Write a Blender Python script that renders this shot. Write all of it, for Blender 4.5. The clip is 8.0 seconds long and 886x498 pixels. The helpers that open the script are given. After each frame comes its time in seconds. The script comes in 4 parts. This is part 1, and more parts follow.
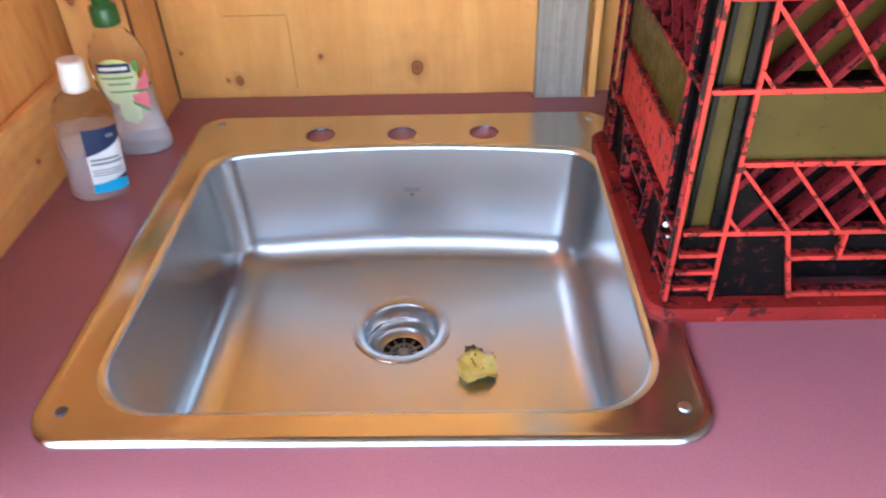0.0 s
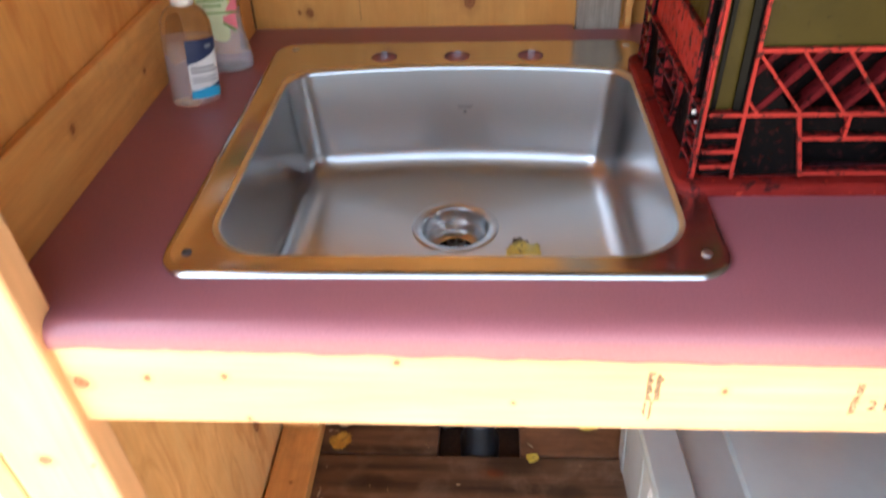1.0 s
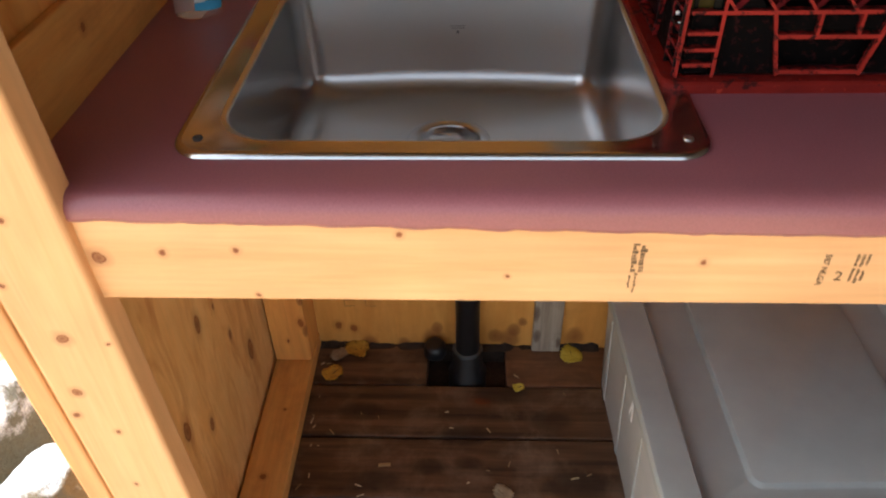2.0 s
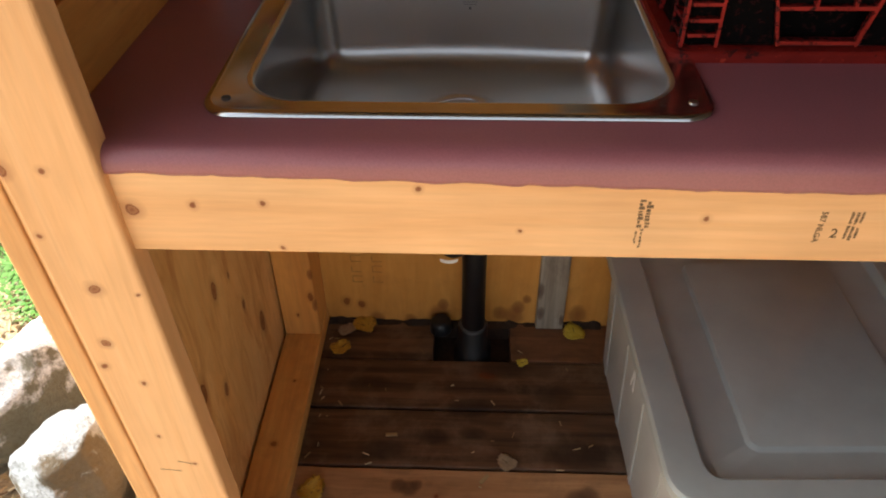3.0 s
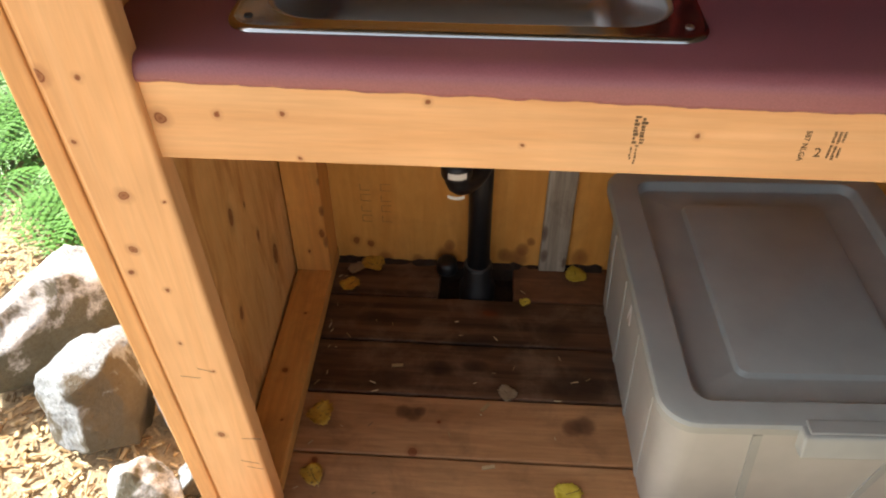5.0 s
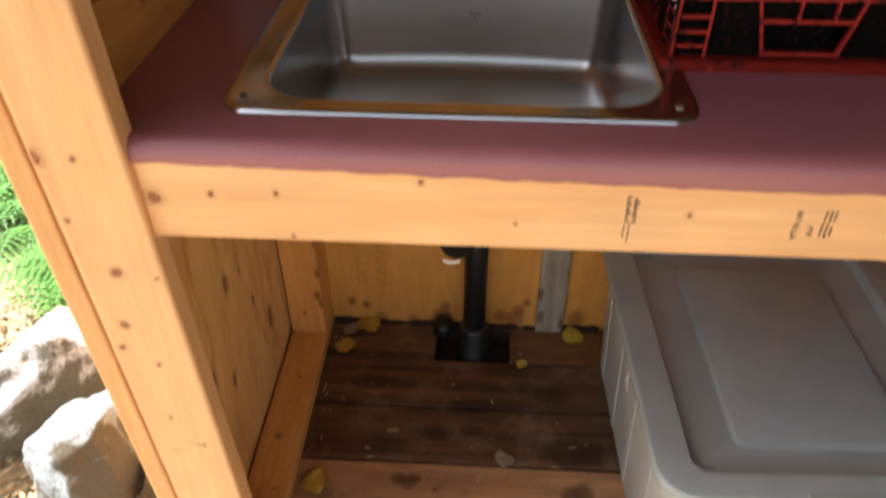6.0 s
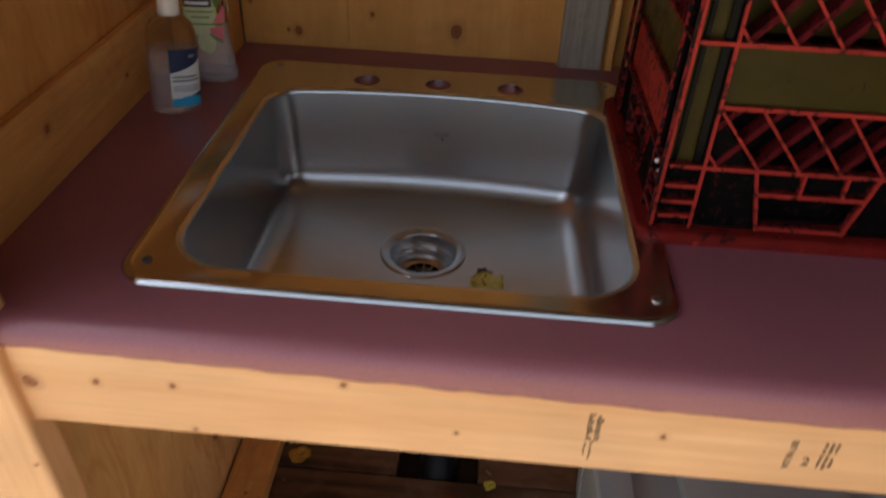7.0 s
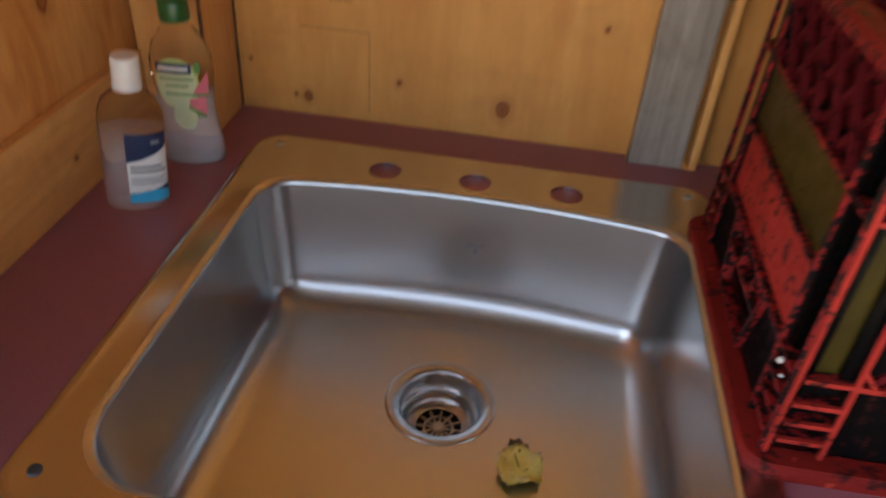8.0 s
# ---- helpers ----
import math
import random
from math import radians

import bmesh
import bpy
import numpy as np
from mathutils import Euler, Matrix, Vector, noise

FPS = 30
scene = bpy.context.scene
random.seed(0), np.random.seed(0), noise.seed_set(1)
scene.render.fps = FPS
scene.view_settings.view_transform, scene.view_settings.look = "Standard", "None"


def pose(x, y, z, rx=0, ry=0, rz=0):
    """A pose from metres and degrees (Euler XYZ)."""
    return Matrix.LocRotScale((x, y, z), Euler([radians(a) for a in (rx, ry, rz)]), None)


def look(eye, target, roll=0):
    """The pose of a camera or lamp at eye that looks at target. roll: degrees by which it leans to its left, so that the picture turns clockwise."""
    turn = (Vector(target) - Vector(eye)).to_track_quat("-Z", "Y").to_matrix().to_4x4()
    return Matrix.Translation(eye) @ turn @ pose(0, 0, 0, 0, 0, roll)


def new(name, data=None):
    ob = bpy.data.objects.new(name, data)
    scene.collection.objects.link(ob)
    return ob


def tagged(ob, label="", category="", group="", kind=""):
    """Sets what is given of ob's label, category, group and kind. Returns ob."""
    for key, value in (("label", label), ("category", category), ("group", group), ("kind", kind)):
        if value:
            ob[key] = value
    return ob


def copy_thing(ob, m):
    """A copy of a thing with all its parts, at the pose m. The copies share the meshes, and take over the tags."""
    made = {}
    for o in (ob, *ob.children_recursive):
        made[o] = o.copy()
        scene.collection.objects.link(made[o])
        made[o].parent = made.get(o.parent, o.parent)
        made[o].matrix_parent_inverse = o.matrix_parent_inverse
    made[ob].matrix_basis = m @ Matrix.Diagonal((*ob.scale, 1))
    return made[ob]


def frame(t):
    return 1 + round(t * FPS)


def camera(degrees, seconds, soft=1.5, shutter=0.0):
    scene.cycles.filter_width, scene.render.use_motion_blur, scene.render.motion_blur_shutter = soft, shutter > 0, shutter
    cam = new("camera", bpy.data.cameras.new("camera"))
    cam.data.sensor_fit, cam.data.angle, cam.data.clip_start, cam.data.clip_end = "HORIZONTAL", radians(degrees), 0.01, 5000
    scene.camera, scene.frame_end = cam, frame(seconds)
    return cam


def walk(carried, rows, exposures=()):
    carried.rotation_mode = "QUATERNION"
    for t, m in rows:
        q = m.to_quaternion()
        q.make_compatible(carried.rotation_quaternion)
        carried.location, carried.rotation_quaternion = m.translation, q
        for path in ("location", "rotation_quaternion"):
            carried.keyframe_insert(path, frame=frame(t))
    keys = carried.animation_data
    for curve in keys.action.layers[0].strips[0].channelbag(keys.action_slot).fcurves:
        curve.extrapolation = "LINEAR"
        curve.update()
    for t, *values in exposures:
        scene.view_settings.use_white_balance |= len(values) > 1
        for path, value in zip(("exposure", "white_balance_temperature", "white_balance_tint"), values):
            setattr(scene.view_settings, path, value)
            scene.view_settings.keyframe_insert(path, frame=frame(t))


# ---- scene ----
cam = camera(61.3, 8.0, soft=2.0, shutter=0.5)
PATH = [
    (0, (0.075, -0.287, 1.332), (0.019, 1.313, 0.134), -2.0),
    (0.5, (0.069, -0.358, 1.341), (-0.077, 1.273, 0.192), -4.8),
    (1, (0.043, -0.444, 1.315), (-0.076, 1.135, 0.094), -2.5),
    (1.5, (0.033, -0.488, 1.288), (-0.091, 1.047, 0.011), -1.4),
    (2, (0.03, -0.535, 1.271), (-0.041, 1.01, 0.003), -1.3),
    (2.2, (0.024, -0.552, 1.265), (-0.053, 0.985, -0.013), -0.8),
    (3.5, (0.015, -0.61, 1.264), (-0.053, 0.932, -0.008), -0.7),
    (4, (0.019, -0.638, 1.269), (-0.052, 0.919, 0.016), -0.5),
    (4.5, (0.023, -0.664, 1.259), (-0.044, 0.839, -0.059), 0.2),
    (4.7, (0.021, -0.671, 1.253), (-0.068, 0.808, -0.09), -0.1),
    (5.8, (0.024, -0.662, 1.263), (-0.061, 0.859, -0.033), 0.3),
    (6, (0.025, -0.646, 1.278), (-0.063, 0.914, 0.03), -0.0),
    (6.5, (0.042, -0.545, 1.305), (-0.024, 1.066, 0.122), 1.0),
    (7, (0.071, -0.446, 1.33), (-0.017, 1.165, 0.148), 2.6),
    (7.5, (0.095, -0.309, 1.355), (-0.052, 1.366, 0.272), 0.8),
    (7.6, (0.087, -0.274, 1.355), (-0.057, 1.413, 0.29), 1.5),
    (8, (0.051, -0.175, 1.316), (-0.131, 1.436, 0.145), 4.4),
]
EXPOSURES = [(0.0, 4.25, 4900, 6), (0.5, 3.94, 5150, 6), (1.0, 3.5, 5600, 8), (1.5, 2.65, 5850, 10), (2.0, 2.25, 6350, 10), (3.5, 1.65, 6750, 10), (4.5, 1.62, 6750, 10), (6.0, 1.95, 6550, 10), (6.5, 1.35, 6650, 10), (7.0, 1.63, 5950, 10), (7.5, 2.2, 5950, 10), (8.0, 2.77, 5750, 10)]
walk(cam, [(t, look(eye, target, roll)) for t, eye, target, roll in PATH], EXPOSURES)

# ---- world, sun, exposure ----
world = bpy.data.worlds.new("World")
scene.world = world
world.use_nodes = True
wn = world.node_tree
bg = wn.nodes["Background"]
sky = wn.nodes.new("ShaderNodeTexSky")
sky.sky_type = "NISHITA"
sky.sun_disc = False
sky.sun_elevation = radians(46.4)
sky.sun_rotation = radians(-83)
sky.dust_density, sky.air_density, sky.ozone_density = 3.0, 1.0, 1.0
haze = wn.nodes.new("ShaderNodeHueSaturation")
haze.inputs["Saturation"].default_value = 0.45
wn.links.new(sky.outputs[0], haze.inputs["Color"])
wn.links.new(haze.outputs[0], bg.inputs[0])
bg.inputs[1].default_value = 0.10

sun_data = bpy.data.lights.new("sun", "SUN")
sun_data.energy, sun_data.angle, sun_data.color = 5.0, radians(0.6), (1.0, 0.975, 0.93)
sun = new("sun", sun_data)
sun.matrix_world = look((-7.0, 1.3, 7.4), (0, 0, 0))


# ---- materials ----
def mat(name):
    m = bpy.data.materials.new(name)
    m.use_nodes = True
    return m, m.node_tree, m.node_tree.nodes["Principled BSDF"]


def node(nt, kind, **values):
    n = nt.nodes.new(kind)
    for key, value in values.items():
        n.inputs[key].default_value = value
    return n


def place(nt, scale=(1, 1, 1), local=False):
    """Coordinates in metres, stretched by scale."""
    mp = nt.nodes.new("ShaderNodeMapping")
    mp.inputs["Scale"].default_value = scale
    if local:
        nt.links.new(nt.nodes.new("ShaderNodeTexCoord").outputs["Object"], mp.inputs[0])
    else:
        nt.links.new(nt.nodes.new("ShaderNodeNewGeometry").outputs["Position"], mp.inputs[0])
    return mp.outputs[0]


def noise_of(nt, vec, scale, detail=4.0, rough=0.55, distortion=0.0):
    n = node(nt, "ShaderNodeTexNoise", Scale=scale, Detail=detail, Roughness=rough, Distortion=distortion)
    nt.links.new(vec, n.inputs["Vector"])
    return n.outputs["Fac"]


def ramp(nt, fac, stops):
    r = nt.nodes.new("ShaderNodeValToRGB")
    els = r.color_ramp.elements
    while len(els) < len(stops):
        els.new(0.5)
    for e, (p, c) in zip(els, stops):
        e.position, e.color = p, (*c, 1) if len(c) == 3 else c
    nt.links.new(fac, r.inputs[0])
    return r.outputs[0]


def grey(a):
    return (a, a, a)


def mix(nt, fac, a, b, mode="MIX"):
    m = nt.nodes.new("ShaderNodeMix")
    m.data_type, m.blend_type = "RGBA", mode
    for sock, v in ((m.inputs[0], fac), (m.inputs[6], a), (m.inputs[7], b)):
        if isinstance(v, (int, float)):
            sock.default_value = v
        elif isinstance(v, tuple):
            sock.default_value = (*v, 1)
        else:
            nt.links.new(v, sock)
    return m.outputs[2]


def bump(nt, bsdf, fac, strength, distance=0.002):
    b = node(nt, "ShaderNodeBump", Strength=strength, Distance=distance)
    nt.links.new(fac, b.inputs["Height"])
    nt.links.new(b.outputs[0], bsdf.inputs["Normal"])


def wood(name, light, dark, grain=(1, 1, 1), knots=(), stain=None, rough=0.6, stain_amount=0.5, streak=0.5, local=False, blots=(), long=(1, 1, 1), blot=(0.07, 0.028, 0.014), flame=None):
    """Softwood: grain runs along the axis with the small factor; knots are (x, y, z, radius)."""
    m, nt, bs = mat(name)
    pos = place(nt, (1, 1, 1), local)
    vec = place(nt, grain, local)
    g = noise_of(nt, vec, 16, 6, 0.6, 0.5)
    fine = noise_of(nt, vec, 85, 3, 0.6)
    big = noise_of(nt, pos, 4.5, 3)
    col = ramp(nt, g, [(0.32, dark), (0.5, tuple((a + b) / 2 for a, b in zip(light, dark))), (0.66, light)])
    col = mix(nt, streak * 0.5, col, ramp(nt, fine, [(0.35, grey(0.55)), (0.6, grey(1.0))]), "MULTIPLY")
    col = mix(nt, 0.35, col, ramp(nt, big, [(0.3, grey(0.62)), (0.7, grey(1.1))]), "MULTIPLY")
    if stain:
        s = noise_of(nt, pos, 9, 5, 0.65, 0.3)
        col = mix(nt, ramp(nt, s, [(0.48, grey(0)), (0.72, grey(stain_amount))]), col, stain)
    if flame:
        f = noise_of(nt, place(nt, flame, local), 10, 4, 0.6, 0.8)
        col = mix(nt, ramp(nt, f, [(0.50, grey(0)), (0.60, grey(0.35)), (0.72, grey(0.65))]), col, (0.50, 0.16, 0.03))
        f = noise_of(nt, place(nt, tuple(v * 2.6 for v in flame), local), 10, 4, 0.6, 0.5)
        col = mix(nt, ramp(nt, f, [(0.70, grey(0)), (0.78, grey(0.5))]), col, (0.26, 0.095, 0.03))
    wob = node(nt, "ShaderNodeTexNoise", Scale=70.0, Detail=2.0)
    nt.links.new(pos, wob.inputs["Vector"])
    off = node(nt, "ShaderNodeVectorMath")
    off.operation = "MULTIPLY_ADD"
    nt.links.new(wob.outputs["Color"], off.inputs[0])
    off.inputs[1].default_value, off.inputs[2].default_value = (0.006, 0.006, 0.006), (-0.003, -0.003, -0.003)
    moved = nt.nodes.new("ShaderNodeVectorMath")
    nt.links.new(pos, moved.inputs[0])
    nt.links.new(off.outputs[0], moved.inputs[1])
    drawn = nt.nodes.new("ShaderNodeVectorMath")
    drawn.operation = "MULTIPLY"
    nt.links.new(moved.outputs[0], drawn.inputs[0])
    drawn.inputs[1].default_value = long
    for kx, ky, kz, kr in knots:
        d = nt.nodes.new("ShaderNodeVectorMath")
        d.operation = "DISTANCE"
        nt.links.new(drawn.outputs[0], d.inputs[0])
        d.inputs[1].default_value = (kx * long[0], ky * long[1], kz * long[2])
        rng = node(nt, "ShaderNodeMapRange")
        rng.inputs["From Max"].default_value = kr * 2.4
        nt.links.new(d.outputs["Value"], rng.inputs[0])
        if kr > 0.0055:
            f = ramp(nt, rng.outputs[0], [(0.0, grey(0.9)), (0.26, grey(0.7)), (0.34, grey(0.95)), (0.42, grey(0.3)), (0.9, grey(0.0))])
        else:
            f = ramp(nt, rng.outputs[0], [(0.0, grey(0.95)), (0.24, grey(0.8)), (0.36, grey(0.2)), (0.8, grey(0.0))])
        col = mix(nt, f, col, (0.17, 0.032, 0.004))
    for kx, ky, kz, kr in blots:
        d = nt.nodes.new("ShaderNodeVectorMath")
        d.operation = "DISTANCE"
        nt.links.new(drawn.outputs[0], d.inputs[0])
        d.inputs[1].default_value = (kx * long[0], ky * long[1], kz * long[2])
        rng = node(nt, "ShaderNodeMapRange")
        rng.inputs["From Max"].default_value = kr
        nt.links.new(d.outputs["Value"], rng.inputs[0])
        col = mix(nt, ramp(nt, rng.outputs[0], [(0.0, grey(0.8)), (0.6, grey(0.6)), (1.0, grey(0.0))]), col, blot)
    nt.links.new(col, bs.inputs["Base Color"])
    bs.inputs["Roughness"].default_value = rough
    bs.inputs["Specular IOR Level"].default_value = 0.35
    bump(nt, bs, mix(nt, 0.5, g, fine), 0.25, 0.001)
    return m


def plain(name, colour, rough=0.5, metal=0.0, var=0.15, scale=40, bumps=0.1, **extra):
    m, nt, bs = mat(name)
    pos = place(nt, (1, 1, 1), True)
    n = noise_of(nt, pos, scale, 5)
    n2 = noise_of(nt, pos, scale * 0.15, 3)
    c = mix(nt, 1.0, colour, ramp(nt, n, [(0.3, grey(1 - var)), (0.7, grey(1 + var * 0.4))]), "MULTIPLY")
    c = mix(nt, 0.7, c, ramp(nt, n2, [(0.3, grey(1 - var)), (0.7, grey(1.0))]), "MULTIPLY")
    nt.links.new(c, bs.inputs["Base Color"])
    bs.inputs["Roughness"].default_value, bs.inputs["Metallic"].default_value = rough, metal
    for key, value in extra.items():
        bs.inputs[key.replace("_", " ")].default_value = value
    if bumps:
        bump(nt, bs, n, bumps, 0.001)
    return m


PINE_L, PINE_D = (0.64, 0.295, 0.10), (0.47, 0.18, 0.052)
m_rail = wood("rail_pine", (0.82, 0.495, 0.25), (0.72, 0.385, 0.17), (0.10, 1, 1.6),
              [(-0.323, 0, 0.819, 0.0075), (-0.26, 0, 0.825, 0.005), (-0.189, 0, 0.828, 0.004), (-0.035, 0, 0.848, 0.004), (0.247, 0, 0.818, 0.0045),
               (0.066, 0, 0.799, 0.003), (-0.177, 0, 0.772, 0.003)], streak=0.35)
m_post = wood("post_pine", (0.82, 0.495, 0.25), (0.72, 0.385, 0.17), (1.6, 1, 0.10),
              [(-0.433, -0.012, 0.872, 0.008), (-0.391, -0.012, 0.872, 0.005), (-0.388, -0.012, 0.719, 0.007), (-0.401, -0.012, 0.634, 0.006),
               (-0.414, -0.012, 0.594, 0.0055), (-0.375, -0.012, 0.564, 0.0045), (-0.383, -0.012, 0.459, 0.004), (-0.423, -0.012, 0.791, 0.004), (-0.342, -0.012, 0.711, 0.003),
               (-0.35, -0.012, 0.40, 0.004), (-0.37, -0.012, 0.24, 0.006)], streak=0.35)
m_siding = wood("siding_pine", (0.79, 0.44, 0.19), (0.66, 0.33, 0.125), (1.6, 1, 0.12))
m_ply = wood("back_plywood", (0.73, 0.355, 0.082), (0.62, 0.268, 0.052), (1.5, 1, 0.22),
             [(0.016, 0.665, 0.925, 0.009), (-0.113, 0.665, 0.943, 0.005), (0.122, 0.665, 1.037, 0.004), (-0.243, 0.665, 0.912, 0.0035), (-0.228, 0.665, 0.911, 0.0058),
              (-0.267, 0.665, 0.058, 0.008), (-0.233, 0.665, 0.05, 0.008), (-0.145, 0.665, 0.30, 0.004), (-0.30, 0.665, 0.952, 0.003)], (0.34, 0.145, 0.04), stain_amount=0.36, streak=0.25, long=(1, 1, 0.75), blot=(0.20, 0.06, 0.014),
             blots=[(-0.042, 0.665, 0.055, 0.016), (-0.05, 0.665, 0.02, 0.03), (0.132, 0.665, 0.05, 0.018), (0.122, 0.665, 0.02, 0.028), (0.09, 0.665, 0.03, 0.02), (0.15, 0.665, 0.075, 0.012),
                    (-0.20, 0.665, 0.0, 0.024), (0.27, 0.665, 0.03, 0.026), (-0.12, 0.665, 0.0, 0.02)])
m_plyside = wood("side_plywood", (0.79, 0.395, 0.11), (0.66, 0.295, 0.068), (1, 1.5, 0.22),
                 [(-0.402, 0.295, 0.431, 0.010), (-0.402, 0.364, 0.404, 0.005), (-0.402, 0.471, 0.185, 0.014), (-0.402, 0.163, 0.331, 0.011), (-0.402, 0.444, 1.086, 0.010),
                  (-0.402, 0.56, 1.082, 0.008), (-0.402, 0.24, 0.25, 0.008), (-0.402, 0.40, 0.30, 0.006), (-0.402, 0.10, 0.16, 0.009)], (0.48, 0.21, 0.06), stain_amount=0.25, streak=0.3, long=(1, 1, 0.5), flame=(1, 3.2, 0.75))
# The side plywood again, brighter: light below the counter is put into its colour.
m_plylit = wood("brightened_plywood", (0.93, 0.60, 0.25), (0.84, 0.47, 0.17), (1, 1.5, 0.22),
                 [(-0.402, 0.295, 0.431, 0.010), (-0.402, 0.364, 0.404, 0.005), (-0.402, 0.471, 0.185, 0.014), (-0.402, 0.163, 0.331, 0.011), (-0.402, 0.444, 1.086, 0.010),
                  (-0.402, 0.56, 1.082, 0.008), (-0.402, 0.24, 0.25, 0.008), (-0.402, 0.40, 0.30, 0.006), (-0.402, 0.10, 0.16, 0.009)], (0.48, 0.21, 0.06), stain_amount=0.25, streak=0.3, long=(1, 1, 0.5), flame=(1, 1.9, 0.42))
m_stud = wood("stud_pine", (0.82, 0.42, 0.115), (0.69, 0.31, 0.078), (1.5, 1.5, 0.12),
              [(-0.379, 0.575, 1.06, 0.006), (-0.325, 0.575, 0.155, 0.006), (-0.36, 0.575, 0.10, 0.004), (-0.34, 0.575, 1.09, 0.006)], (0.42, 0.2, 0.06), stain_amount=0.3, long=(1, 1, 0.5), blot=(0.16, 0.04, 0.01),
              blots=[(-0.317, 0.575, 0.13, 0.010), (-0.318, 0.575, 0.22, 0.009), (-0.316, 0.575, 0.30, 0.006), (-0.317, 0.575, 0.36, 0.007)])
m_sill = wood("sill_pine", (0.82, 0.43, 0.125), (0.69, 0.315, 0.08), (1.5, 0.12, 1.5),
              [(-0.35, 0.44, 0.038, 0.005), (-0.36, 0.28, 0.038, 0.006), (-0.34, 0.16, 0.038, 0.004), (-0.39, 0.42, 0.93, 0.005), (-0.39, 0.23, 0.95, 0.006)], (0.35, 0.16, 0.05), stain_amount=0.45)
m_barn = wood("weathered_board", (0.48, 0.41, 0.32), (0.25, 0.20, 0.15), (2.2, 1, 0.12), [], (0.13, 0.095, 0.07), streak=0.9, stain_amount=0.8, long=(1, 1, 0.4), blots=[(0.176, 0.645, 0.12, 0.012), (0.182, 0.645, 0.05, 0.010), (0.232, 0.645, 0.03, 0.008)])
m_plank = wood("floor_plank", (0.27, 0.125, 0.06), (0.15, 0.07, 0.036), (0.14, 1.6, 1), [(-0.039, 0.198, 0.0, 0.005), (0.07, 0.46, 0, 0.01)], (0.05, 0.028, 0.018), 0.55, 0.75, 0.7)
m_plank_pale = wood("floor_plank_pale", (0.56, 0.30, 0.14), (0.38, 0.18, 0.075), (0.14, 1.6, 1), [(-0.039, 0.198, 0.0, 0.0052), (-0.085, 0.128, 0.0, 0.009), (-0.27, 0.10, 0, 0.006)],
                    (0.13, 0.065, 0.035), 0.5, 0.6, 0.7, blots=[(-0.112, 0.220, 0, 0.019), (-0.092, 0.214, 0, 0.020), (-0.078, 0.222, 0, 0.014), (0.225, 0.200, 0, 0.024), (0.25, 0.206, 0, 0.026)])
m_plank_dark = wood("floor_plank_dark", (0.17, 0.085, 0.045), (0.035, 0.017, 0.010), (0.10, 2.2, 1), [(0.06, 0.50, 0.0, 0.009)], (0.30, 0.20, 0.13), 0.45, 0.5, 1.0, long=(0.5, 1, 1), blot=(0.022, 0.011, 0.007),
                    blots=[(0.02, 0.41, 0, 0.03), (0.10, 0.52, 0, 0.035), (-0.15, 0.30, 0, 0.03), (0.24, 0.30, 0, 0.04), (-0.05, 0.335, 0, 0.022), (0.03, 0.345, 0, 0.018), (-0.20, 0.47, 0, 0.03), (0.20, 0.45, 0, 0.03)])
m_lightblock = wood("light_block_board", (0.075, 0.055, 0.042), (0.045, 0.032, 0.024), (0.12, 1.5, 1))
# Dirt along the wall; also paints shade in the post gap and pipe hole.
m_dirt_shade = plain("dark_dirt_and_shade", (0.045, 0.024, 0.013), 0.85, var=0.5, scale=120, bumps=0.8)
m_wane = plain("bark_edge", (0.20, 0.075, 0.02), 0.8, var=0.5, scale=60)

m_lam, nt, bs = mat("plum_laminate")
n1 = noise_of(nt, place(nt), 420, 2)
n2 = noise_of(nt, place(nt), 5, 4)
c = ramp(nt, n1, [(0.3, (0.265, 0.095, 0.110)), (0.7, (0.305, 0.112, 0.128))])
c = mix(nt, 0.5, c, ramp(nt, n2, [(0.3, grey(0.86)), (0.7, grey(1.06))]), "MULTIPLY")
nt.links.new(c, bs.inputs["Base Color"])
nt.links.new(ramp(nt, n2, [(0.3, grey(0.29)), (0.7, grey(0.34))]), bs.inputs["Roughness"])

def steel(name, rough, stretch):
    """Stainless steel, brushed from side to side."""
    m, nt, bs = mat(name)
    br = noise_of(nt, place(nt), 5, 2, 0.5)
    nt.links.new(ramp(nt, br, [(0.2, (0.565, 0.567, 0.555)), (0.8, (0.605, 0.607, 0.595))]), bs.inputs["Base Color"])
    bs.inputs["Metallic"].default_value, bs.inputs["Roughness"].default_value, bs.inputs["Anisotropic"].default_value = 1.0, rough, stretch
    along = nt.nodes.new("ShaderNodeCombineXYZ")
    along.inputs[1].default_value, along.inputs[2].default_value = 0.7071, 0.7071
    nt.links.new(along.outputs[0], bs.inputs["Tangent"])
    return m


m_steel = steel("brushed_steel", 0.28, 0.5)
m_deck = steel("satin_steel_rim", 0.20, 0.3)
m_chrome = plain("polished_steel", (0.55, 0.55, 0.54), 0.32, 1.0, 0.1, 60, 0.03)
m_gloss = plain("glossy_black", (0.003, 0.003, 0.003), 0.22, 0, 0.3, Specular_IOR_Level=0.07)
m_black = plain("black_plastic", (0.012, 0.012, 0.014), 0.38, 0, 0.3)
m_void = plain("dark_void", (0.006, 0.006, 0.006), 0.7)
m_tread = plain("dull_rubber", (0.055, 0.055, 0.055), 0.5)
m_print = plain("label_print", (0.75, 0.75, 0.72), 0.5)
m_ink = plain("stamp_ink", (0.21, 0.125, 0.06), 0.8, var=0.5, scale=300)
m_inkpale = plain("faded_ink", (0.50, 0.235, 0.06), 0.8, var=0.4, scale=300)


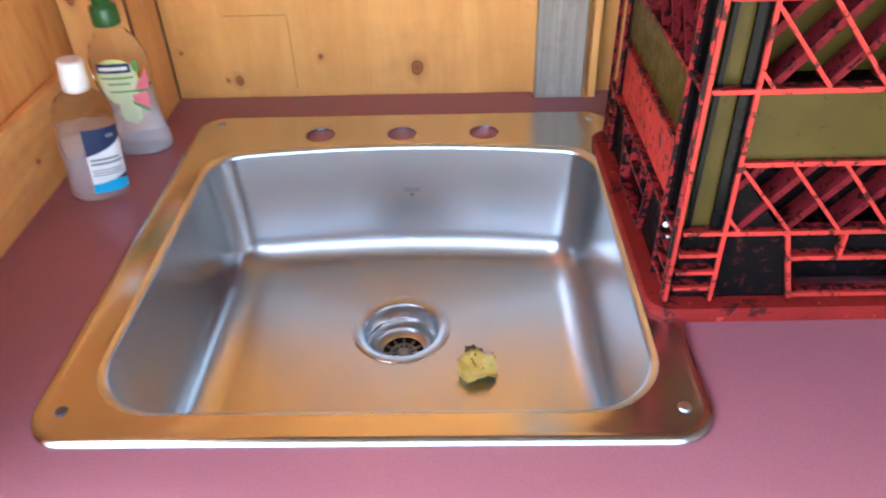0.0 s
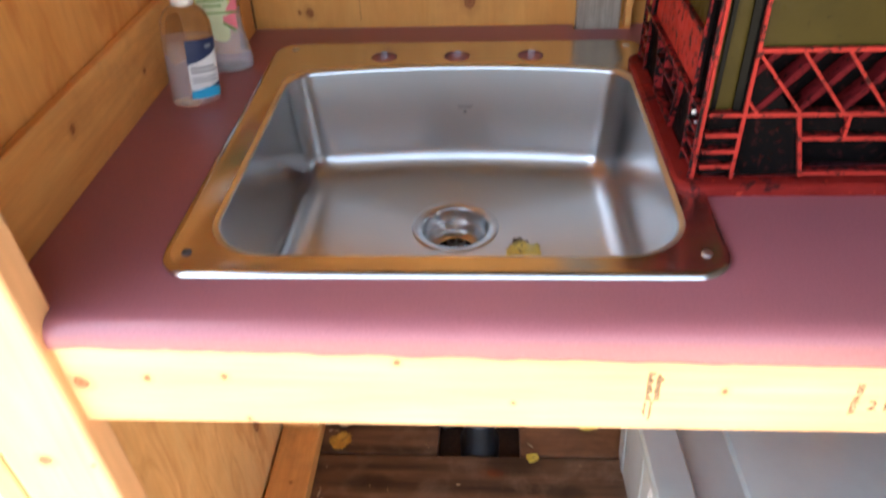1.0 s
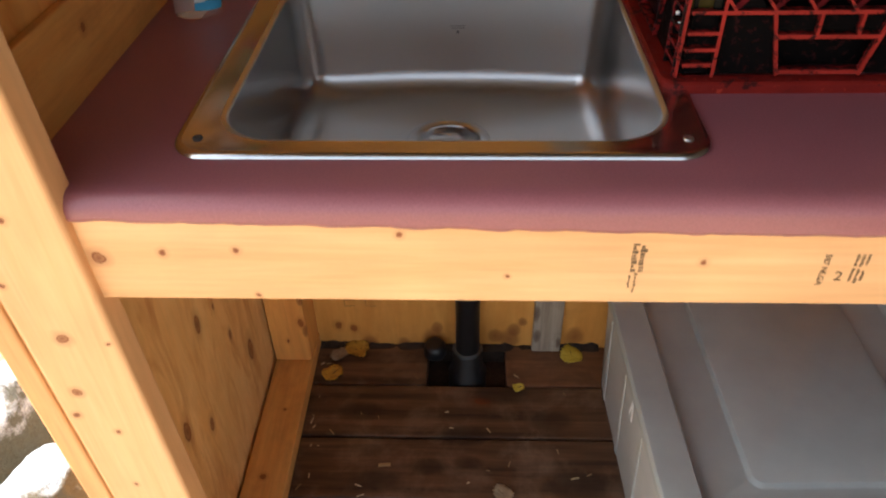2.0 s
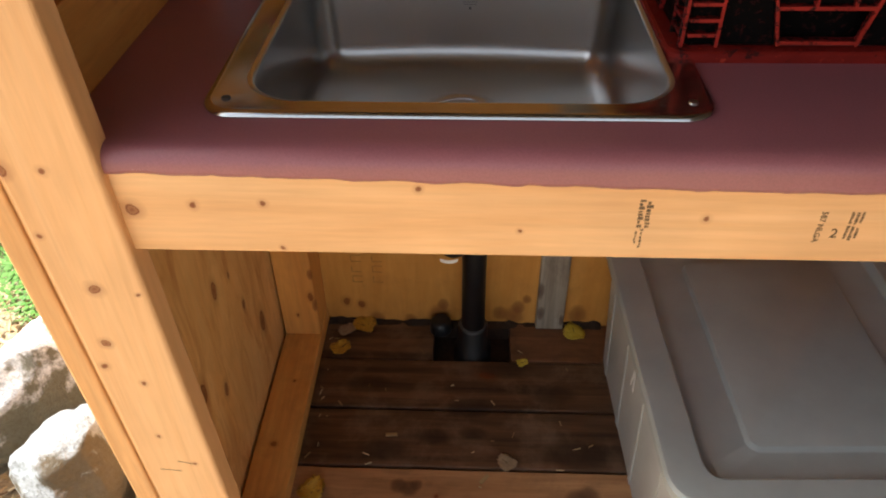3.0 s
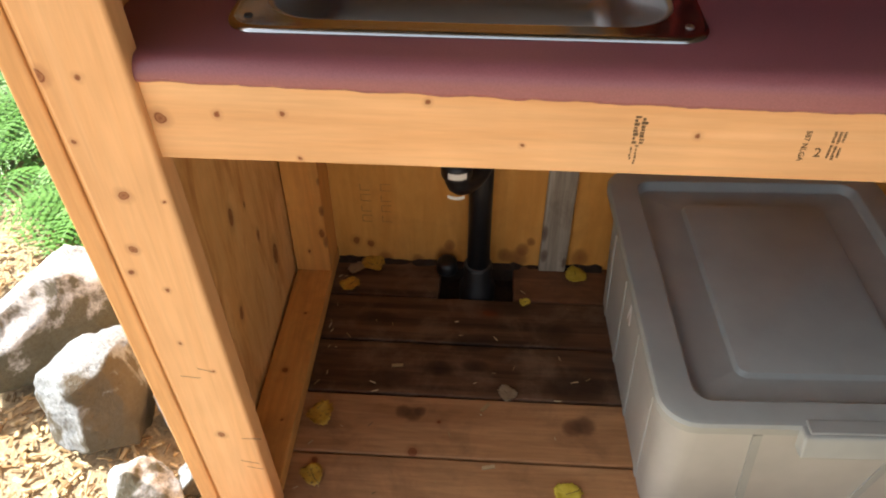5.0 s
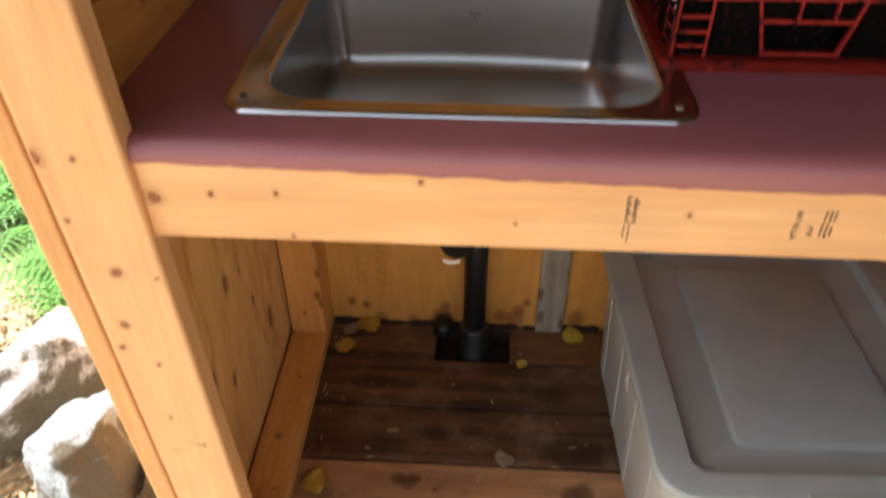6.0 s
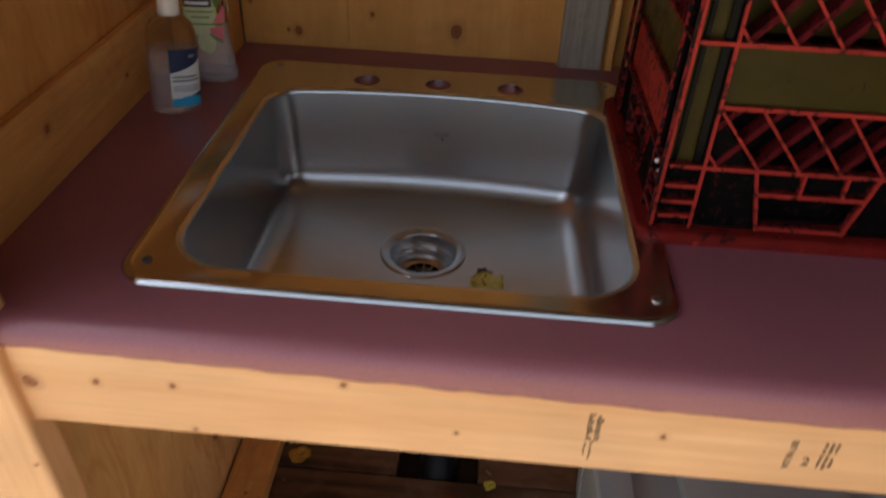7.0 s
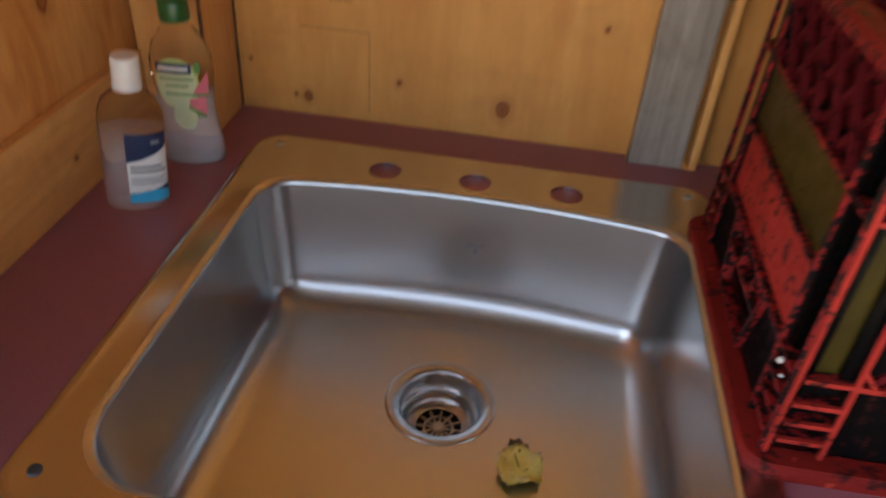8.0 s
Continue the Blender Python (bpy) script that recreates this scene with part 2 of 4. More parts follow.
def worn(name, main, under, third, amount, rough=0.55, shine=0.15, patch=150, more=0.70, chips=120):
    """Paint that has chipped and rubbed away in patches down to the colour below."""
    m, nt, bs = mat(name)
    p = place(nt)
    a = noise_of(nt, p, chips, 6, 0.7, 0.4)
    b = noise_of(nt, p, patch, 4, 0.6)
    c = mix(nt, ramp(nt, a, [(amount, grey(1)), (amount + 0.05, grey(0))]), main, under)
    c = mix(nt, ramp(nt, b, [(more, grey(0)), (more + 0.03, grey(0.85))]), c, third)
    c = mix(nt, 0.6, c, ramp(nt, noise_of(nt, p, 18, 4), [(0.3, grey(0.55)), (0.7, grey(1.1))]), "MULTIPLY")
    nt.links.new(c, bs.inputs["Base Color"])
    nt.links.new(ramp(nt, b, [(0.3, grey(rough - 0.1)), (0.7, grey(rough + 0.15))]), bs.inputs["Roughness"])
    bs.inputs["Specular IOR Level"].default_value = shine
    bump(nt, bs, a, 0.3, 0.0008)
    return m


RED, INK, OLIVE = (0.36, 0.027, 0.018), (0.0045, 0.0035, 0.0035), (0.047, 0.033, 0.005)
m_red = worn("worn_red_paint", RED, (0.045, 0.006, 0.005), (0.44, 0.05, 0.024), 0.41, chips=75, patch=100, more=0.67)
m_rim = worn("scuffed_rim", (0.20, 0.013, 0.009), (0.045, 0.007, 0.006), (0.46, 0.05, 0.026), 0.37, chips=45, patch=90, more=0.66)
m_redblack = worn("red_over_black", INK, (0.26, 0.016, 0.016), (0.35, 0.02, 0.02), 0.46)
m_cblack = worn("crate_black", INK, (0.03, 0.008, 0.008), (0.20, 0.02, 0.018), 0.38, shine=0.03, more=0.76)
m_olive = worn("olive_plastic", OLIVE, (0.022, 0.015, 0.003), (0.36, 0.035, 0.015), 0.33, 0.36, 0.10, 75, 0.73)
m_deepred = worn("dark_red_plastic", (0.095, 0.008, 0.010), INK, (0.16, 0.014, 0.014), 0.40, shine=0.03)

m_tote = plain("grey_tote_plastic", (0.33, 0.35, 0.335), 0.36, 0, 0.10, 12, 0.05)
m_tub = plain("pale_tub_plastic", (0.42, 0.425, 0.40), 0.45, 0, 0.10, 12, 0.05)
m_sticker = plain("white_sticker", (0.8, 0.8, 0.8), 0.4)


m_clear = plain("clear_bottle", (0.99, 0.98, 0.97), 0.05, 0, 0.01, 30, 0.0, Transmission_Weight=1.0, IOR=1.09)
m_gel = plain("clear_gel", (0.93, 0.83, 0.75), 0.2, 0, 0.06, 30, 0.0, Alpha=0.13)
m_milky = plain("milky_soap", (0.80, 0.74, 0.72), 0.3, 0, 0.06, 30, 0.0, Alpha=0.30)
m_cap = plain("white_cap", (0.80, 0.76, 0.70), 0.4, 0, 0.06)
m_green = plain("green_pump", (0.035, 0.115, 0.025), 0.32, 0, 0.1)
m_navy = plain("navy_label", (0.012, 0.022, 0.075), 0.4, 0, 0.1)
m_white = plain("white_label", (0.78, 0.77, 0.74), 0.45, 0, 0.05)
m_cyan = plain("cyan_label", (0.06, 0.42, 0.68), 0.4, 0, 0.05)
m_lime = plain("lime_label", (0.55, 0.62, 0.20), 0.45, 0, 0.15)
m_paleface = plain("pale_lime_label", (0.62, 0.66, 0.38), 0.45, 0, 0.1)
m_pink = plain("pink_fruit", (0.80, 0.20, 0.24), 0.45, 0, 0.15)
m_greyprint = plain("grey_print", (0.25, 0.26, 0.27), 0.5)
m_cu = plain("green_fruit", (0.13, 0.30, 0.06), 0.45, 0, 0.2)


def leafy(name, a, b, spots=(0.10, 0.06, 0.02), rough=0.5, amount=0.68):
    m, nt, bs = mat(name)
    p = place(nt)
    c = ramp(nt, noise_of(nt, p, 60, 4), [(0.3, a), (0.7, b)])
    c = mix(nt, ramp(nt, noise_of(nt, p, 190, 3), [(amount, grey(0)), (amount + 0.06, grey(0.9))]), c, spots)
    nt.links.new(c, bs.inputs["Base Color"])
    bs.inputs["Roughness"].default_value = rough
    bump(nt, bs, noise_of(nt, p, 150, 3), 0.3, 0.001)
    return m


m_leaf = leafy("yellow_leaf", (0.55, 0.41, 0.03), (0.70, 0.58, 0.09))
m_leafsink = leafy("wet_yellow_leaf", (0.72, 0.60, 0.08), (0.88, 0.82, 0.26), amount=0.64)
nt = m_leafsink.node_tree
d = nt.nodes.new("ShaderNodeVectorMath")
d.operation = "LENGTH"
nt.links.new(place(nt, (1, 1, 1), True), d.inputs[0])
f = node(nt, "ShaderNodeMath")
f.operation = "MULTIPLY_ADD"
nt.links.new(noise_of(nt, place(nt, (1, 1, 1), True), 110, 3), f.inputs[0])
f.inputs[1].default_value = 0.014
nt.links.new(d.outputs["Value"], f.inputs[2])
bs = nt.nodes["Principled BSDF"]
old = bs.inputs["Base Color"].links[0].from_socket
rng = node(nt, "ShaderNodeMapRange")
rng.inputs["From Min"].default_value, rng.inputs["From Max"].default_value = 0.032, 0.037
nt.links.new(f.outputs[0], rng.inputs[0])
nt.links.new(mix(nt, rng.outputs[0], old, (0.05, 0.035, 0.012)), bs.inputs["Base Color"])
bs.inputs["Roughness"].default_value = 0.3
m_leafold = leafy("ochre_leaf", (0.42, 0.23, 0.03), (0.60, 0.38, 0.05), amount=0.6)
m_leafdry = leafy("dry_leaf", (0.20, 0.14, 0.085), (0.32, 0.24, 0.15))
m_fern = leafy("fern_green", (0.05, 0.15, 0.02), (0.10, 0.25, 0.035), (0.12, 0.2, 0.03))
m_stalk = plain("leaf_stalk", (0.13, 0.08, 0.03), 0.6)


def stone(name, a, b, patch_tint, amount):
    m, nt, bs = mat(name)
    p = place(nt)
    c = ramp(nt, noise_of(nt, p, 120, 5, 0.7), [(0.32, a), (0.5, b), (0.7, tuple(min(1, v * 1.25) for v in b))])
    c = mix(nt, 0.6, c, ramp(nt, noise_of(nt, p, 16, 6, 0.65), [(0.3, grey(0.55)), (0.7, grey(1.1))]), "MULTIPLY")
    # The second colour comes in patches, more on faces turned right, forward and down.
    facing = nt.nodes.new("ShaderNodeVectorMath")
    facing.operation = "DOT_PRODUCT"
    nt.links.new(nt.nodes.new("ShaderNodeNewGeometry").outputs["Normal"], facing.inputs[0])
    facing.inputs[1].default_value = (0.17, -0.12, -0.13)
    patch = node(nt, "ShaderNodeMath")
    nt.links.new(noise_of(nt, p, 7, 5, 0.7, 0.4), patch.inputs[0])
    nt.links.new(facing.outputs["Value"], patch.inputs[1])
    c = mix(nt, ramp(nt, patch.outputs[0], [(amount, grey(0)), (amount + 0.10, grey(0.9))]), c, patch_tint)
    nt.links.new(c, bs.inputs["Base Color"])
    bs.inputs["Roughness"].default_value = 0.8
    bump(nt, bs, mix(nt, 0.4, noise_of(nt, p, 60, 6, 0.7), noise_of(nt, p, 300, 3)), 1.0, 0.014)
    return m


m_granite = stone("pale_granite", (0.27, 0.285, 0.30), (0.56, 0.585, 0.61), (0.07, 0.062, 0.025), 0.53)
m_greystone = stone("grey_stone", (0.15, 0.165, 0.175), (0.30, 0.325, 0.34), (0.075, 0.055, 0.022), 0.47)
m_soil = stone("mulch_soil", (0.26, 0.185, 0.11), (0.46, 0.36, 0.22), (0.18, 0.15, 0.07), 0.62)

m_chip, nt, bs = mat("wood_chips")
geo = nt.nodes.new("ShaderNodeNewGeometry")
nt.links.new(ramp(nt, geo.outputs["Random Per Island"], [(0, (0.16, 0.09, 0.04)), (0.4, (0.38, 0.26, 0.12)), (1, (0.58, 0.46, 0.28))]), bs.inputs["Base Color"])
bs.inputs["Roughness"].default_value = 0.8


# ---- builders ----
def thing(name, at, label="", category="", group="", kind="", turn=0):
    ob = new(name)
    ob.empty_display_size = 0.05
    ob.matrix_basis = pose(*at, 0, 0, turn)
    return tagged(ob, label, category, group, kind)


def part(name, bm, material, parent, label="", smooth=False, kind="", local=False, recalc=True):
    """Links a bmesh as one object under parent; its points are in the world's metres unless local."""
    if recalc:
        bmesh.ops.recalc_face_normals(bm, faces=bm.faces)
    me = bpy.data.meshes.new(name)
    bm.to_mesh(me)
    bm.free()
    me.materials.append(material)
    if smooth:
        for f in me.polygons:
            f.use_smooth = len(f.vertices) < 5
    ob = new(name, me)
    if parent is not None:
        ob.parent = parent
        if parent.type == "EMPTY" and not local:
            ob.matrix_parent_inverse = parent.matrix_basis.inverted()
    return tagged(ob, label, kind=kind)


def box(bm, x0, x1, y0, y1, z0, z1, bevel=0.0, segs=2):
    vs = bmesh.ops.create_cube(bm, size=1.0, matrix=Matrix.LocRotScale(((x0 + x1) / 2, (y0 + y1) / 2, (z0 + z1) / 2), None, (x1 - x0, y1 - y0, z1 - z0)))["verts"]
    if bevel:
        edges = list({e for v in vs for e in v.link_edges})
        r = bmesh.ops.bevel(bm, geom=edges, offset=bevel, segments=segs, affect="EDGES", profile=0.5)
        vs = list({v for f in r["faces"] for v in f.verts})
    return vs


def boxed(*a, **k):
    bm = bmesh.new()
    box(bm, *a, **k)
    return bm


def bar(bm, a, b, width, depth, normal):
    """A straight square bar from a to b; depth runs along normal, inwards from the line."""
    a, b, n = Vector(a), Vector(b), Vector(normal).normalized()
    s = (b - a).cross(n).normalized() * width / 2
    vs = [bm.verts.new(p + q) for p in (a, b) for q in (s, -s, -s - n * depth, s - n * depth)]
    for f in ((0, 1, 2, 3), (7, 6, 5, 4), (0, 4, 5, 1), (1, 5, 6, 2), (2, 6, 7, 3), (3, 7, 4, 0)):
        bm.faces.new([vs[i] for i in f])


def rrect(x0, x1, y0, y1, r, z, n=7, along=9, bulge=0.0, far=None):
    """A rounded rectangle, counter-clockwise; bulge pushes the far side out in a curve."""
    pts = []
    q = r if far is None else far
    for cx, cy, a0, r in ((x1 - r, y0 + r, -90, r), (x1 - q, y1 - q, 0, q), (x0 + q, y1 - q, 90, q), (x0 + r, y0 + r, 180, r)):
        for i in range(n + 1):
            a = radians(a0 + 90 * i / n)
            pts.append(Vector((cx + r * math.cos(a), cy + r * math.sin(a), z)))
    out = []
    for i in range(4):
        seg = pts[i * (n + 1):(i + 1) * (n + 1)]
        nxt = pts[((i + 1) % 4) * (n + 1)]
        out += seg
        out += [seg[-1].lerp(nxt, j / (along + 1)) for j in range(1, along + 1)]
    if bulge:
        mid, half = (x0 + x1) / 2, (x1 - x0) / 2
        for p in out:
            t = max(0.0, (p.y - (y0 + y1) / 2) / ((y1 - y0) / 2))
            p.y += bulge * (1 - ((p.x - mid) / half) ** 2) * t
    return out


def circle(cx, cy, r, z, n, start=0.0):
    return [Vector((cx + r * math.cos(start + 2 * math.pi * i / n), cy + r * math.sin(start + 2 * math.pi * i / n), z)) for i in range(n)]


def loft(bm, rings, cap_first=False, cap_last=False):
    vs = [[bm.verts.new(p) for p in ring] for ring in rings]
    for a, b in zip(vs, vs[1:]):
        for i in range(len(a)):
            j = (i + 1) % len(a)
            bm.faces.new((a[i], a[j], b[j], b[i]))
    if cap_first:
        bm.faces.new(vs[0][::-1])
    if cap_last:
        bm.faces.new(vs[-1])
    return vs


def lathe(bm, cx, cy, profile, n=40, cap_first=False, cap_last=False):
    return loft(bm, [circle(cx, cy, r, z, n) for r, z in profile], cap_first, cap_last)


def tube(bm, points, r, n=16, cap=True):
    rings, up = [], Vector((0.13, 0.31, 0.94))
    pts = [Vector(p) for p in points]
    for i, p in enumerate(pts):
        d = (pts[min(i + 1, len(pts) - 1)] - pts[max(i - 1, 0)]).normalized()
        s = d.cross(up).normalized()
        t = s.cross(d)
        rr = r[i] if isinstance(r, (list, tuple)) else r
        rings.append([p + rr * (math.cos(2 * math.pi * k / n) * s + math.sin(2 * math.pi * k / n) * t) for k in range(n)])
    loft(bm, rings, cap, cap)


def fill(bm, loops):
    """A flat sheet with an outer loop and holes."""
    edges, made = [], []
    for loop in loops:
        vs = [bm.verts.new(p) for p in loop]
        made.append(vs)
        edges += [bm.edges.new((vs[i], vs[(i + 1) % len(vs)])) for i in range(len(vs))]
    bmesh.ops.triangle_fill(bm, use_beauty=True, use_dissolve=False, edges=edges)
    return made


def lean(bm, rate=0.03, z0=0.9):
    for v in bm.verts:
        v.co.x += (z0 - v.co.z) * rate


# ---- the shelter: walls, ground, and an added, unseen roof and end wall ----
ground_bm = bmesh.new()
bmesh.ops.create_grid(ground_bm, x_segments=120, y_segments=120, size=1.0)
for v in ground_bm.verts:
    x, y = math.copysign(abs(v.co.x) ** 3, v.co.x) * 60, math.copysign(abs(v.co.y) ** 3, v.co.y) * 60
    v.co = (x - 0.9, y + 0.4, -0.14 + 0.03 * noise.noise((x * 2.5, y * 2.5, 0)) + 0.25 * noise.noise((x * 0.2, y * 0.2, 3)) * min(1, (x * x + y * y) / 30))
tagged(part("ground", ground_bm, m_soil, None, "wood-chip mulch and soil round the shelter", True), kind="structure")

wall_back = tagged(part("wall_back", boxed(-0.43, 1.09, 0.665, 0.685, -0.16, 1.998), m_ply, None, "stained plywood back wall with knots and faded stencil marks"), kind="structure")
part("grey_board", boxed(0.173, 0.237, 0.645, 0.664, 0.0, 1.997, bevel=0.003), m_barn, wall_back, "weathered grey upright board")
part("batten", boxed(0.243, 0.253, 0.640, 0.664, 0.8885, 1.997, bevel=0.002), m_stud, wall_back)

wall_left = tagged(part("wall_left", boxed(-0.416, -0.402, 0.03, 0.664, 0.80, 1.997), m_plyside, None, "knotty stained plywood side wall with pine framing"), kind="structure")
bm = boxed(-0.4375, -0.338, -0.012, 0.026, -0.10, 1.997, bevel=0.005, segs=3)
lean(bm)
part("post", bm, m_post, wall_left, "pale pine front post with knots")
bm = boxed(-0.478, -0.4475, -0.004, 0.030, -0.10, 1.997, bevel=0.003)
lean(bm)
part("trim_board", bm, m_siding, wall_left, "orange pine edge board")
# Dark backing: paints the shadow in the gap between post and trim.
bm = boxed(-0.4475, -0.4375, 0.012, 0.028, -0.10, 1.997)
lean(bm)
part("seam", bm, m_dirt_shade, wall_left, "dark backing that paints the shadow gap beside the post")
bm = boxed(-0.4443, -0.4405, -0.003, 0.0118, -0.10, 1.997)
lean(bm)
part("trim_strip", bm, m_siding, wall_left)
part("siding", boxed(-0.468, -0.446, 0.032, 0.75, -0.12, 1.997), m_siding, wall_left)
part("lower_panel", boxed(-0.416, -0.402, 0.03, 0.664, 0.0, 0.7985), m_plylit, wall_left, "plywood panel below the counter, with brighter light painted in")
part("sill_plate", boxed(-0.396, -0.314, 0.03, 0.664, 0.0, 0.038, bevel=0.003), m_sill, wall_left, "pine sill plate on the floor")
part("stud", boxed(-0.3965, -0.316, 0.575, 0.664, 0.0385, 1.997, bevel=0.004), m_stud, wall_left, "pine corner stud")
part("wane", boxed(-0.3182, -0.3150, 0.5740, 0.5790, 0.8885, 1.996, bevel=0.001), m_wane, wall_left, "dark bark edge of the stud")
part("joint", boxed(-0.3158, -0.3138, 0.6610, 0.6646, 0.8885, 1.996), m_wane, wall_left, "dark joint beside the stud")
part("ledger", boxed(-0.4015, -0.390, 0.03, 0.574, 0.80, 0.985, bevel=0.002), m_sill, wall_left, "pine ledger board along the counter")

# Both are out of view, added to hold back light from right and above.
tagged(part("wall_right", boxed(1.07, 1.088, -1.22, 0.664, -0.20, 1.998), m_lightblock, None, "unseen dark board wall added to block light from the right"), kind="structure")
tagged(part("ceiling", boxed(-0.62, 1.30, -1.25, 0.85, 2.00, 2.04), m_lightblock, None, "unseen dark board roof added to limit light from above"), kind="structure")

# floor boards, with the opening for the waste pipe in the last one
floor = tagged(part("floor", boxed(-0.40, 1.06, -0.16, 0.66, -0.075, -0.045), m_dirt_shade, None, "wooden floor boards, darker towards the back"), kind="structure")
# Front rows take the pale plank colour, rear rows the dark one.
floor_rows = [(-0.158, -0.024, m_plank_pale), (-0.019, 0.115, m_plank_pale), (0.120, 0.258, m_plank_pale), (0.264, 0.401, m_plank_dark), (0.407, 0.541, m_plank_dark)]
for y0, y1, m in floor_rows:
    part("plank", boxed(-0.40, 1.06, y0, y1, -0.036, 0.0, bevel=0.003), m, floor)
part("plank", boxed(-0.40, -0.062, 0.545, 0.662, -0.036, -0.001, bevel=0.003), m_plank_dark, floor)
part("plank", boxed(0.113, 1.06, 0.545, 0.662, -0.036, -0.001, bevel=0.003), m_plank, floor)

# With the dark slab below, this strip paints the shade inside the pipe opening.
part("hole_edge", boxed(-0.0615, 0.1125, 0.652, 0.6635, -0.044, -0.006), m_dirt_shade, floor, "dark strip painting the shade at the back of the pipe opening")

# ---- the counter ----
counter = thing("counter", (0.6, 0.3, 0.766), "plum laminate counter on a pale pine rail", "counter")
bm = bmesh.new()
outer = [Vector(p) for p in ((-0.389, 0.024, 0.888), (1.02, 0.024, 0.888), (1.02, 0.662, 0.888), (0.2545, 0.662, 0.888), (0.2545, 0.643, 0.888), (0.17, 0.643, 0.888), (0.17, 0.662, 0.888), (-0.314, 0.662, 0.888),
                                 (-0.314, 0.572, 0.888), (-0.389, 0.572, 0.888))]
fill(bm, [outer, rrect(-0.240, 0.240, 0.082, 0.522, 0.05, 0.888, 5, 3)])
top = part("worktop", bm, m_lam, counter, "plum laminate worktop with a rolled front edge")
sol = top.modifiers.new("thick", "SOLIDIFY")
sol.thickness, sol.offset = 0.018, -1
bm = bmesh.new()
rows = []
for i in range(181):
    x = -0.346 + 1.366 * i / 180
    low = 0.863 - 0.012 * min(1, max(0, (x + 0.3) / 0.6)) + 0.0026 * noise.noise((x * 28, 0, 0)) + 0.0018 * noise.noise((x * 75, 4, 0))
    prof = [(0.024, 0.888)] + [(0.017 - 0.020 * math.sin(a), 0.868 + 0.020 * math.cos(a)) for a in (radians(k) for k in (12, 25, 38, 51, 64, 77, 90))] + [(-0.003, low + 0.004), (-0.0022, low), (0.004, low)]
    rows.append([bm.verts.new((x, y, z)) for y, z in prof])
for a, b in zip(rows, rows[1:]):
    for j in range(len(a) - 1):
        bm.faces.new((a[j], b[j], b[j + 1], a[j + 1]))
part("front_edge", bm, m_lam, counter, "rolled laminate edge, ragged along its foot", True)
rail = part("rail", boxed(-0.3365, 1.02, 0.0, 0.038, 0.766, 0.8705, bevel=0.002), m_rail, counter, "pale pine front rail with knots and grade stamps")


def strokes(name, parent, material, origin, u, v, rects, n, label=""):
    """Flat printed bars, each (u0, u1, v0, v1), on the plane of origin, u and v, lifted along n."""
    bm = bmesh.new()
    o, u, v, n = Vector(origin), Vector(u), Vector(v), Vector(n).normalized()
    for u0, u1, v0, v1 in rects:
        lo = [bm.verts.new(o + u * a + v * b) for a, b in ((u0, v0), (u1, v0), (u1, v1), (u0, v1))]
        hi = [bm.verts.new(w.co + n * 0.0003) for w in lo]
        bm.faces.new(hi)
        for i in range(4):
            bm.faces.new((lo[i], lo[(i + 1) % 4], hi[(i + 1) % 4], hi[i]))
    return part(name, bm, material, parent, label)


def lettering(name, text, size, m, material, parent, label=""):
    cu = bpy.data.curves.new(name, "FONT")
    cu.body, cu.size, cu.extrude, cu.resolution_u = text, size, 0.0002, 3
    cu.align_x, cu.align_y = "CENTER", "CENTER"
    tmp = bpy.data.objects.new(name, cu)
    me = bpy.data.meshes.new_from_object(tmp)
    bpy.data.objects.remove(tmp)
    me.materials.append(material)
    ob = new(name, me)
    me.transform(m)
    ob.parent = parent
    if parent.type == "EMPTY":
        ob.matrix_parent_inverse = parent.matrix_basis.inverted()
    return tagged(ob, label)


rnd = random.Random(5)
rects = []
for x0, w, z0, z1 in ((0.1795, 0.0062, 0.806, 0.838), (0.1868, 0.0068, 0.806, 0.838), (0.1845, 0.0046, 0.780, 0.803), (0.1795, 0.0036, 0.786, 0.802)):
    z = z0
    while z < z1:
        h = rnd.uniform(0.0018, 0.0040)
        rects.append((x0 + rnd.uniform(0, 0.0012), x0 + w * rnd.uniform(0.55, 1.0), z, z + h))
        z += h + rnd.uniform(0.0008, 0.0018)
strokes("grade_stamp", rail, m_ink, (0, -0.0001, 0), (1, 0, 0), (0, 0, 1), rects, (0, -1, 0), "dark ink grade stamp")
turned = Matrix(((0, 1, 0, 0), (0, 0, -1, 0), (-1, 0, 0, 0), (0, 0, 0, 1)))
lettering("stamp_text", "587 NLGA", 0.0085, Matrix.Translation((0.358, -0.0004, 0.810)) @ turned, m_ink, rail)
lettering("stamp_digit", "2", 0.016, Matrix.Translation((0.374, -0.0004, 0.802)) @ Matrix(((1, 0, 0, 0), (0, 0, -1, 0), (0, 1, 0, 0), (0, 0, 0, 1))), m_ink, rail)
rects = []
for x0, z0, z1 in ((0.384, 0.815, 0.827), (0.389, 0.814, 0.829), (0.394, 0.816, 0.829), (0.384, 0.796, 0.810), (0.389, 0.794, 0.809), (0.394, 0.797, 0.808)):
    z = z0
    while z < z1:
        h = rnd.uniform(0.001, 0.0025)
        rects.append((x0, x0 + rnd.uniform(0.0018, 0.0032), z, z + h))
        z += h + rnd.uniform(0.0005, 0.001)
strokes("mill_stamp", rail, m_ink, (0, -0.0001, 0), (1, 0, 0), (0, 0, 1), rects, (0, -1, 0))

